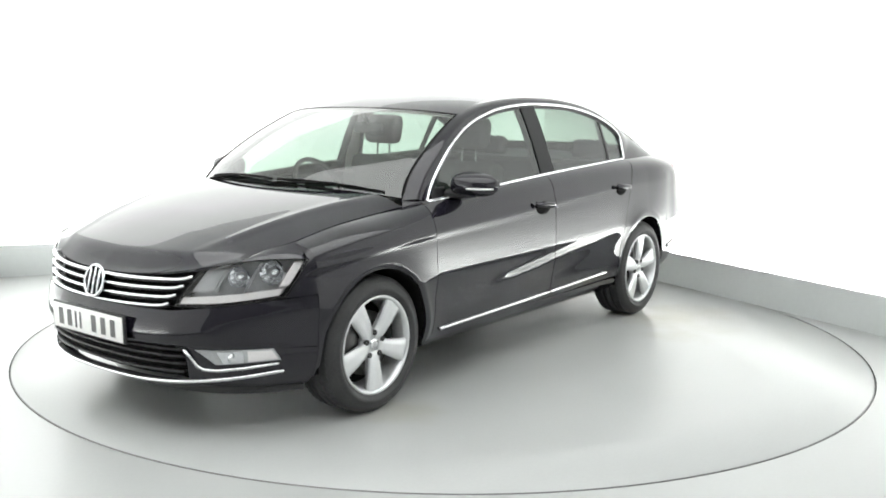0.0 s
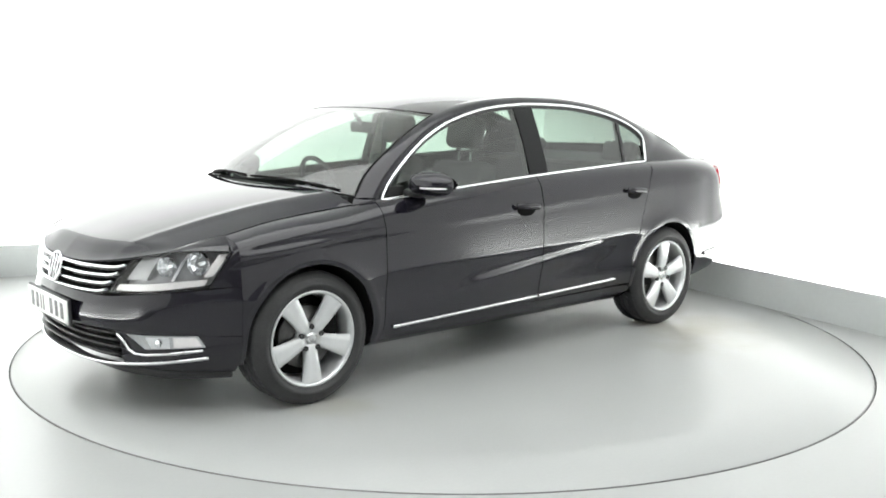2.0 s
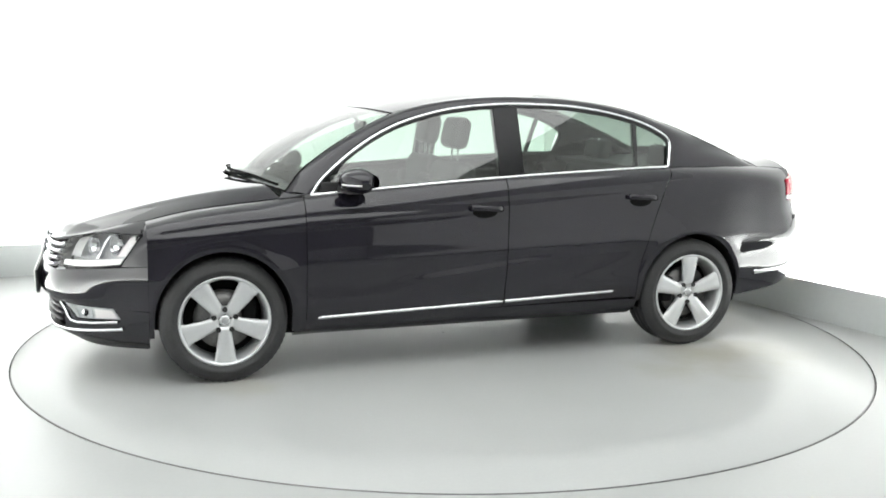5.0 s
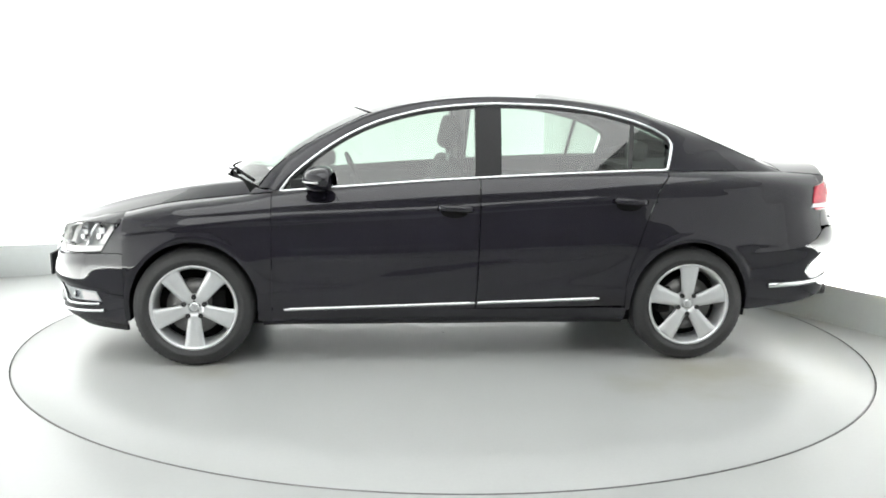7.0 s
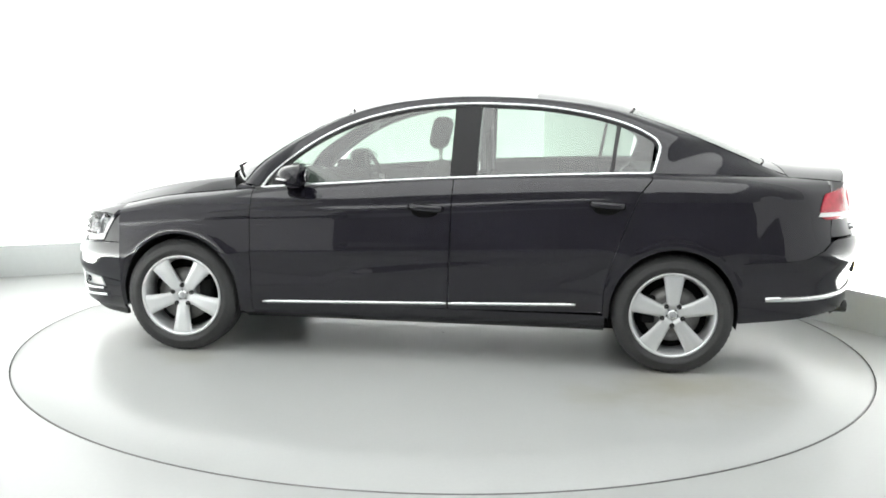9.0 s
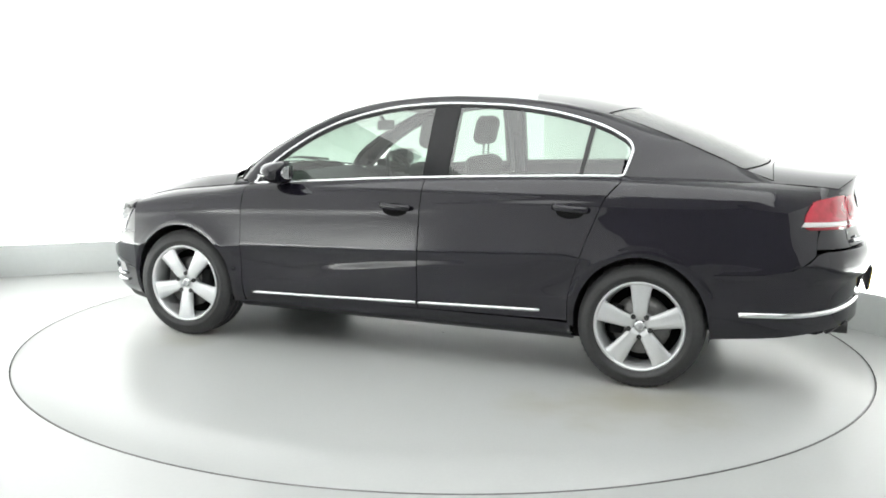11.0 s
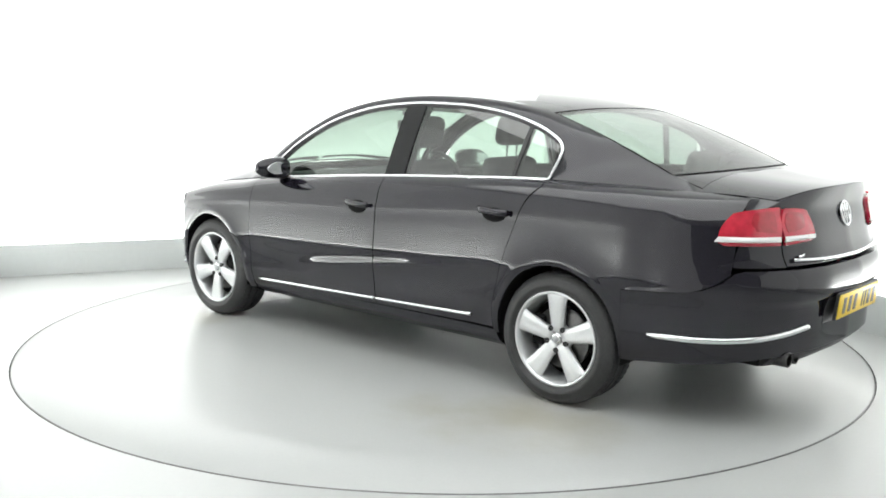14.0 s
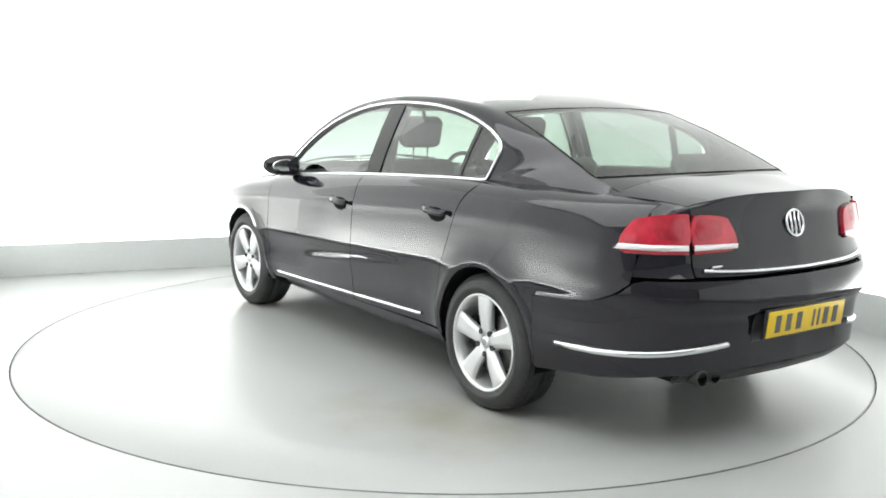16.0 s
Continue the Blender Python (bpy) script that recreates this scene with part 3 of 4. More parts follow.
    # the chrome-edged lid's upright face between the lamps
    skin = quad([(-0.565, 0.752), (0.565, 0.752), (0.555, 1.040), (-0.555, 1.040)], rear_at)
    def boot_face(u, v):
        w = max(0.0, (v - 0.80) / 0.20)
        return skin(u, v).lerp(lid_fn(u, 1.0) + Vector((-0.002, 0, -0.004)), w * w)
    part("boot_face", grid_patch(boot_face, 30, 22, (-1, 0, 0), 0.02), PAINT, car)
    both("rear_corner", quad([(0.572, 0.748), (0.755, 0.748), (0.69, 0.965), (0.562, 1.022)], rear_at), 10, 12, PAINT, car)
    rim = poly_fn([skin_at(-1.98, ZS(-1.98) + 0.1), skin_at(-2.16, ZS(-2.16) + 0.1), skin_at(-2.16, ZS(-2.16) + 0.045), rear_at(0.69, 0.965), rear_at(0.626, 0.9935), rear_at(0.563, 1.021)])
    LID_EDGE = curve_fn([(0, 0.14), (0.2, 0.78), (0.4, 0.82), (0.6, 0.88), (0.8, 0.94), (1.0, 1.0)])
    both("corner_cap", lambda u, v: (lid_fn(1.0, LID_EDGE(u)) - Vector((0, 0, 0.003))).lerp(rim(u), v), 20, 6, PAINT, car, 0.0, out=(0, 0.2, 1))
    # bumpers
    def bumper_f(u, v):
        y = 0.875 * (2 * u - 1)
        a = abs(y)
        top = 0.548 + 0.058 * max(0, (a - 0.44) / 0.435) ** 1.1
        return front_at(y, lerp(0.405 - 0.02 * min(1, max(0, (a - 0.5) / 0.2)), top, v))
    part("front_bumper", grid_patch(bumper_f, 56, 12, (1, 0, 0), 0.02), PAINT, car)
    both("bumper_corner", quad([(0.515, 0.250), (0.875, 0.205), (0.875, 0.381), (0.475, 0.401)], front_at), 16, 8, PAINT, car, out=(1, 0.5, 0))
    part("front_lip", grid_patch(lambda u, v: front_at(0.872 * (2 * u - 1), lerp(0.176, 0.246 - 0.045 * abs(2 * u - 1) ** 3, v)), 50, 6, (1, 0, 0), 0.02), TRIM_BLACK, car)
    part("rear_bumper", grid_patch(lambda u, v: rear_at(0.872 * (2 * u - 1), lerp(0.362 - 0.080 * abs(2 * u - 1) ** 5, REAR_SEAM(-2.43 + 0.73 * R_PLAN(0.872 * abs(2 * u - 1))), v)), 60, 20, (-1, 0, 0), 0.03), PAINT, car)
    part("bumper_shelf", grid_patch(lambda u, v: rear_at(0.66 * (2 * u - 1), 0.7365).lerp(Vector((-2.20, 0.60 * (2 * u - 1), 0.745)), v), 40, 3, (0, 0, 1), 0.01), PAINT, car)
    part("rear_valance", grid_patch(lambda u, v: rear_at(0.60 * (2 * u - 1), lerp(0.300, 0.356, v), -0.006), 40, 4, (-1, 0, 0), 0.02), TRIM_BLACK, car)
    # pillars and roof rails in one pressing, the roof, the windscreen and the rear window
    def rail(u, v):
        d, e = DLO(u), EDGE(u)
        p = d.lerp(e, v)
        b = math.sin(math.pi * v) * min(1.0, (1 - u) / 0.12)
        return p + Vector((0.0, 0.016 * b, 0.012 * b))
    both("roof_rail", rail, 90, 8, PAINT, car, out=(0, 1, 0.6))
    def pillar_foot(u, v):
        x = lerp(0.938, 1.064, u)
        a = DLO(0.0).lerp(EDGE(0.0) + Vector((0, 0, 0.003)), u) + Vector((0.0, 0.002, 0.002))
        return a.lerp(Vector((x, YT(x) + 0.001, ZT(x) + 0.003)), v) + Vector((0, 0.004, 0.006)) * math.sin(math.pi * v)
    both("pillar_foot", pillar_foot, 10, 5, PAINT, car, 0.004, out=(0.2, 1, 0.8))
    part("roof", grid_patch(roof_fn, 32, 40, (0, 0, 1), 0.02), PAINT, car)
    part("windscreen", grid_patch(lambda u, v: across(u, v, 0.006, E_ROOF0 - 0.004, 0.20, 0.085, 0.045, 0.026, 0.006), 26, 26, (1, 0, 1), 0.004), GLASS, car)
    part("rear_window", grid_patch(lambda u, v: across(u, v, E_ROOF1 + 0.004, E_REAR, -0.055, -0.10, 0.026, 0.012, 0.006), 26, 22, (-1, 0, 1), 0.004), GLASS, car)
    def scuttle(u, v):
        a = across(u, 1, E_ROOF1 + 0.004, E_REAR, -0.055, -0.10, 0.026, 0.012, 0.006) - Vector((0.004, 0, 0.004))
        b = lid_fn(0.03 + 0.94 * u, 0) + Vector((0.004, 0, 0))
        return a.lerp(b, v)
    part("rear_deck_panel", grid_patch(scuttle, 26, 4, (0, 0, 1), 0.01), PAINT, car)
    # black seal round both
    for name, t0, t1, b0, b1, u0, u1 in (("windscreen_seal", 0.006, E_ROOF0 - 0.002, 0.20, 0.085, 0.045, 0.026), ("rear_window_seal", E_ROOF1 + 0.002, E_REAR, -0.055, -0.10, 0.026, 0.012)):
        loop = [across(k / 20, 0, t0, t1, b0, b1, u0, u1) for k in range(20)] + [across(1, k / 20, t0, t1, b0, b1, u0, u1) for k in range(20)]
        loop += [across(1 - k / 20, 1, t0, t1, b0, b1, u0, u1) for k in range(20)] + [across(0, 1 - k / 20, t0, t1, b0, b1, u0, u1) for k in range(20)]
        loop = [p - Vector((0, 0, 0.003)) for p in loop]
        part(name, sweep(loop, 0.0045, 0.009 if name == "windscreen_seal" else 0.005, (0.3, 0, 1), 8, True), DARK, car)
    return fd, rd


def windows(car, fd, rd):
    def pane(x0t, x0b, x1t, x1b):
        def fn(u, v):
            x = lerp(lerp(x0b, x0t, v), lerp(x1b, x1t, v), u)
            lo = ZT(x) + 0.006
            hi = max(lo + 0.004, DLO_TOP(x) - 0.012)
            return glass_at(x, lerp(lo, hi, v), -0.012)
        return fn
    for doors, f in ((fd, pane(0.70, 0.885, -0.163, -0.151)), (rd, pane(-0.302, -0.288, -1.035, -1.000))):
        for ob, flip in zip(doors, (False, True)):
            part("window_pane", grid_patch(f, 26, 10, (0, 1, 0), 0.004, flip), GLASS, ob, "green-tinted window glass")
    for flip in (False, True):
        part("quarter_pane", grid_patch(pane(-1.058, -1.022, -1.235, -1.212), 8, 8, (0, 1, 0), 0.004, flip), GLASS, car, "small green-tinted quarter window")
        part("centre_pillar", grid_patch(pane(-0.160, -0.148, -0.305, -0.291), 6, 10, (0, 1, 0), 0.05, flip, 0.006), GLOSS_BLACK, car, "gloss black pillar between the doors")
        part("window_divider", grid_patch(pane(-1.036, -1.000, -1.058, -1.022), 2, 8, (0, 1, 0), 0.03, flip, 0.005), TRIM_BLACK, car)
        # seal: black inner rim and chrome frame
        s = -1 if flip else 1
        top = [DLO(k / 90) for k in range(0, 80)]
        top = [p for p in top if not (p.x < -1.2 and p.z < 1.065)]
        rear = [Vector((-1.226, glass_y(-1.226, 1.064), 1.064))]
        low = [Vector((x, YT(x) - 0.002, ZT(x))) for x in np.linspace(-1.20, 0.89, 40)]
        loop = top + rear + low
        part("window_frame", sweep([(p.x, s * (p.y + 0.003), p.z) for p in loop], 0.0085, 0.0085, (0, s, 0.3), 8, True), CHROME, car, "bright chrome window surround")
        inner = [Vector((p.x, p.y - 0.006, p.z - 0.016)) for p in top[2:-2]]
        part("window_seal", sweep([(p.x, s * p.y, p.z) for p in inner], 0.012, 0.010, (0, 0, 1), 6), TRIM_BLACK, car)


def badge(name, at, parent, r, axis):
    """A round chrome emblem: a ring and plain bars."""
    e = new(name)
    e.parent = parent
    e.location = at
    s = 1 if axis > 0 else -1
    e.rotation_euler = (0, radians(-14 * s), 0)
    part("backing", lathe([(0.001, 0.004 * s), (r * 0.93, 0.004 * s), (r * 0.93, -0.006 * s)], 32, "X"), GLOSS_BLACK, e)
    part("ring", sweep([(0.004 * s, r * math.cos(a), r * math.sin(a)) for a in np.linspace(0, 2 * math.pi, 40, endpoint=False)], 0.0075, 0.006, (1, 0, 0), 8, True), CHROME, e)
    # plain upright bars in place of the maker's mark
    for pts in ([(-0.48, 0.76), (-0.48, -0.76)], [(0.0, 0.90), (0.0, -0.90)], [(0.48, 0.76), (0.48, -0.76)]):
        part("bar", sweep([(0.005 * s, a * r, b * r) for a, b in pts], 0.0065, 0.005, (1, 0, 0), 6), CHROME, e)


def plate(name, parent, at, tilt, mat, front):
    s = 1 if front else -1
    e = new(name)
    e.parent = parent
    e.location = at
    e.rotation_euler = (0, radians(tilt * s), 0)
    box_part("holder", (-0.008 * s, 0, 0), (0.014, 0.536, 0.125), TRIM_BLACK, e, 0.004)
    box_part("plate", (0.002 * s, 0, 0), (0.006, 0.520, 0.111), mat, e, 0.002)
    for y, w in ((-0.195, 0.034), (-0.13, 0.034), (-0.08, 0.014), (-0.045, 0.014), (0.055, 0.034), (0.125, 0.034), (0.195, 0.034)):
        box_part("bar", (0.0055 * s, y, 0), (0.003, w, 0.075), PLATE_INK, e, 0.001)


def face(car):
    """Grille, lamps, air intake, chrome and number plate of the front."""
    g = new("grille")
    g.parent = car
    part("backing", grid_patch(quad([(-0.465, 0.545), (0.465, 0.545), (0.575, 0.722), (-0.575, 0.722)], lambda y, z: front_at(y, z, -0.05)), 30, 6, (1, 0, 0), 0.01), DARK, g)
    for z, ye in ((0.556, 0.432), (0.593, 0.462), (0.630, 0.490), (0.666, 0.520)):
        zz = lambda y: z + 0.014 * (abs(y) / 0.5) ** 2 + 0.010 * max(0.0, (abs(y) - ye + 0.07) / 0.07) ** 2
        ys = np.linspace(-ye, ye, 40)
        part("slat", sweep([front_at(y, zz(y), 0.0) for y in ys], 0.0075, 0.012, (0, 0, 1), 8), CHROME, g, "bright chrome grille slat")
        part("slat_base", sweep([front_at(y, zz(y) - 0.012, -0.022) for y in ys], 0.012, 0.014, (0, 0, 1), 6), GLOSS_BLACK, g)
    p = front_at(0, 0.628, 0.010)
    badge("front_badge", (p.x, 0, p.z), car, 0.068, 1)
    plate("front_number_plate", car, (NOSE(0.46) + 0.009, 0, 0.452), 2, PLATE_WHITE, True)
    # lower intake
    i = new("lower_intake")
    i.parent = car
    part("backing", grid_patch(quad([(-0.51, 0.248), (0.51, 0.248), (0.475, 0.402), (-0.475, 0.402)], lambda y, z: front_at(y, z, -0.06)), 24, 4, (1, 0, 0), 0.01), DARK, i)
    for z in (0.285, 0.318, 0.350, 0.382):
        part("slat", sweep([front_at(y, z, -0.012) for y in np.linspace(-0.49, 0.49, 30)], 0.006, 0.02, (0, 0, 1), 6), TRIM_BLACK, i)
    part("lower_chrome", sweep([front_at(y, 0.234 + 0.05 * (abs(y) / 0.80) ** 3, 0.006) for y in np.linspace(-0.81, 0.81, 60)], 0.008, 0.007, (0, 0, 1), 8), CHROME, car, "thin chrome strip along the lower bumper")
    for s in (1, -1):
        fl = [(0.495, 0.388), (0.515, 0.350), (0.54, 0.315), (0.57, 0.300), (0.62, 0.298), (0.70, 0.306), (0.795, 0.322)]
        part("intake_chrome", sweep([front_at(s * y, z, 0.006) for y, z in fl], 0.007, 0.007, (0, 0, 1), 8), CHROME, car, "thin chrome strip round the fog lamp recess")
        fog = new("fog_lamp")
        fog.parent = car
        fq = [(0.610, 0.322), (0.800, 0.336), (0.782, 0.388), (0.535, 0.386)]
        part("recess", grid_patch(quad(fq, lambda y, z: front_at(y, z, 0.003)), 8, 4, (1, 0.5, 0), 0.012, s < 0), LAMP_GREY, fog)
        part("reflector", grid_patch(quad([(0.635, 0.327), (0.700, 0.332), (0.700, 0.380), (0.615, 0.379)], lambda y, z: front_at(y, z, 0.006)), 6, 4, (1, 0.5, 0), 0.004, s < 0), REFLECTOR, fog)
        part("running_light", grid_patch(quad([(0.712, 0.334), (0.792, 0.342), (0.778, 0.381), (0.712, 0.381)], lambda y, z: front_at(y, z, 0.006)), 6, 4, (1, 0.5, 0), 0.004, s < 0), WHITE_LENS, fog)
        bulb = lathe([(0.001, 0.012), (0.012, 0.008), (0.021, 0.0)], 20, "X")
        q = front_at(s * 0.66, 0.354, 0.006)
        bmesh.ops.translate(bulb, vec=q, verts=bulb.verts)
        part("bulb", bulb, CHROME, fog)
        headlamp(car, s)


def headlamp(car, s):
    h = new("headlamp")
    h.parent = car
    surf = lamp_surface
    fl = s < 0
    part("housing", grid_patch(surf(-0.075), 18, 8, (1, 0.6, 0), 0.01, fl), LAMP_GREY, h, "grey lamp housing")
    lens = part("lens", grid_patch(surf(0.003), 22, 10, (1, 0.6, 0), 0.0, fl), LENS, h, "clear headlamp lens")
    lens.visible_shadow = False
    rim = [surf(0.001)(u, v) for u, v in [(k / 16, 0) for k in range(16)] + [(1, k / 8) for k in range(8)] + [(1 - k / 16, 1) for k in range(16)] + [(0, 1 - k / 8) for k in range(8)]]
    part("rim", sweep([(p.x, p.y * s, p.z) for p in rim], 0.003, 0.0035, (0, 0, 1), 6, True), GLOSS_BLACK, h)
    def sub(name, u0, u1, v0, v1, d, mat, label=""):
        f = surf(d)
        part(name, grid_patch(lambda u, v: f(lerp(u0, u1, u), lerp(v0, v1, v)), 8, 4, (1, 0.6, 0), 0.03, fl), mat, h, label)
    sub("light_strip", 0.02, 0.96, 0.04, 0.22, -0.028, WHITE_LENS, "pale running-light strip along the lamp base")
    sub("inner_bezel", 0.06, 0.32, 0.34, 0.94, -0.045, LAMP_GREY)
    sub("divider", 0.335, 0.36, 0.30, 0.98, -0.034, LAMP_GREY)
    for u, v, r in ((0.50, 0.62, 0.047), (0.79, 0.66, 0.056)):
        p = surf(-0.030)(u, v)
        n = (surf(0.0)(u, v) - surf(-0.05)(u, v)).normalized()
        bm = lathe([(r * 0.25, -0.055), (r * 0.62, -0.035), (r * 0.88, -0.015), (r * 0.97, 0.0), (r * 0.975, -0.02)], 11, "X")
        for f in bm.faces:
            f.smooth = False
        bulb = lathe([(0.001, -0.012), (r * 0.16, -0.016), (r * 0.20, -0.05)], 16, "X")
        rot = Vector((1, 0, 0)).rotation_difference(Vector((0.9, 0.42, 0.05))).to_matrix().to_4x4()
        for b, nm, mat in ((bm, "reflector", REFLECTOR), (bulb, "projector", MIRROR)):
            bmesh.ops.transform(b, matrix=Matrix.Translation(p) @ rot, verts=b.verts)
            if fl:
                bmesh.ops.scale(b, vec=(1, -1, 1), verts=b.verts)
                bmesh.ops.reverse_faces(b, faces=b.faces)
            part(nm, b, mat, h)
    sub("indicator", 0.91, 0.98, 0.30, 0.92, -0.016, WHITE_LENS)
    sub("facet", 0.635, 0.665, 0.24, 0.90, -0.040, REFLECTOR, "bright facet between the reflectors")


def tail(car):
    for s in (1, -1):
        fl = s < 0
        def lens(parent, name, q, d, mat, lip=0.012, nu=12, nv=6, label=""):
            face_fn = quad(q, lambda y, z: Vector((y, z + 0.020, 0)))
            def fn(u, v):
                p = face_fn(u, v)
                if nv > 4:
                    # the upper edge droops to the outer end and the sides swell
                    p.y -= droop * (abs(2 * u - 1) ** 3 if droop < 0.02 else (1 - u) ** 3) * v
                    p.x += (0.012 * (1 - u) - 0.010 * u) * math.sin(math.pi * v)
                return rear_at(p.x, p.y, (d + 0.006) * (min(1.0, 0.2 + 2 * u) if p.x > 0.57 else 1.0) + 0.007 * math.sin(math.pi * u) * math.sin(math.pi * v))
            part(name, grid_patch(fn, nu, nv, (-1, 0.4, 0), lip, fl), mat, parent, label)
        droop = 0.022
        t = new("tail_lamp")
        t.parent = car
        lens(t, "lens", [(0.778, 0.842), (0.578, 0.842), (0.570, 0.980), (0.738, 0.978)], 0.010, RED_LENS, 0.02, 14, 8, "bright red tail lamp lens")
        lens(t, "lower_lens", [(0.765, 0.820), (0.578, 0.820), (0.578, 0.841), (0.786, 0.841)], 0.008, RED_DARK, 0.02, 14, 3, "darker red lower lens")
        lens(t, "reversing_strip", [(0.787, 0.836), (0.578, 0.836), (0.578, 0.858), (0.778, 0.858)], 0.013, WHITE_LENS, 0.01, 14, 3, "white reversing strip")
        lens(t, "lamp_ring", [(0.725, 0.875), (0.60, 0.875), (0.60, 0.965), (0.715, 0.965)], 0.014, RED_DARK, 0.008, 10, 5)
        droop = 0.008
        l = new("boot_lamp")
        l.parent = car
        lens(l, "lens", [(0.556, 0.842), (0.366, 0.846), (0.398, 0.966), (0.548, 0.979)], 0.010, RED_LENS, 0.02, 12, 8, "bright red lamp lens on the boot lid")
        lens(l, "lower_lens", [(0.556, 0.820), (0.400, 0.830), (0.366, 0.845), (0.556, 0.841)], 0.008, RED_DARK, 0.02, 10, 3)
        lens(l, "reversing_strip", [(0.556, 0.836), (0.370, 0.842), (0.364, 0.860), (0.556, 0.858)], 0.013, WHITE_LENS, 0.01, 10, 3, "white reversing strip")
        lens(l, "lamp_ring", [(0.540, 0.875), (0.425, 0.878), (0.440, 0.955), (0.535, 0.962)], 0.014, RED_DARK, 0.008, 8, 5)
        part("bumper_chrome", sweep([rear_at(s * y, 0.418 + 0.055 * ((0.86 - y) / 0.45) ** 1.2, 0.006) for y in np.linspace(0.858, 0.41, 26)], 0.014, 0.008, (0, 0, 1), 8), CHROME, car, "chrome strip on the rear bumper")
    part("boot_chrome", sweep([rear_at(y, 0.763 + 0.012 * (abs(y) / 0.5) ** 2, 0.008) for y in np.linspace(-0.53, 0.53, 30)], 0.008, 0.010, (0, 0, 1), 8), CHROME, car, "chrome strip along the boot lid's edge")
    p = rear_at(0, 0.94, 0.0)
    badge("rear_badge", (p.x, 0, p.z), car, 0.056, -1)
    plate("rear_number_plate", car, (-2.440, 0, 0.545), 6, PLATE_YELLOW, False)
    # flat black patch on the bumper gives the dark of the plate recess
    part("plate_recess_dark", grid_patch(quad([(-0.29, 0.47), (0.29, 0.47), (0.30, 0.622), (-0.30, 0.622)], lambda y, z: rear_at(y, z, 0.002)), 10, 4, (-1, 0, 0), 0.006), TRIM_BLACK, car)
    box_part("boot_lettering", (rear_at(0.47, 0.79, 0.006).x, 0.46, 0.790), (0.005, 0.075, 0.008), CHROME, car, 0.001)
    for y in (0.43, 0.51):
        bm = lathe([(0.028, 0.0), (0.033, 0.0), (0.034, -0.004), (0.034, -0.14), (0.026, -0.14), (0.026, -0.02)], 24, "X")
        bmesh.ops.scale(bm, vec=(-1, 1, 1), verts=bm.verts)
        bmesh.ops.reverse_faces(bm, faces=bm.faces)
        bmesh.ops.translate(bm, vec=(-2.335, y, 0.333), verts=bm.verts)
        part("exhaust_tip", bm, LAMP_DARK, car, "dull steel exhaust tip")


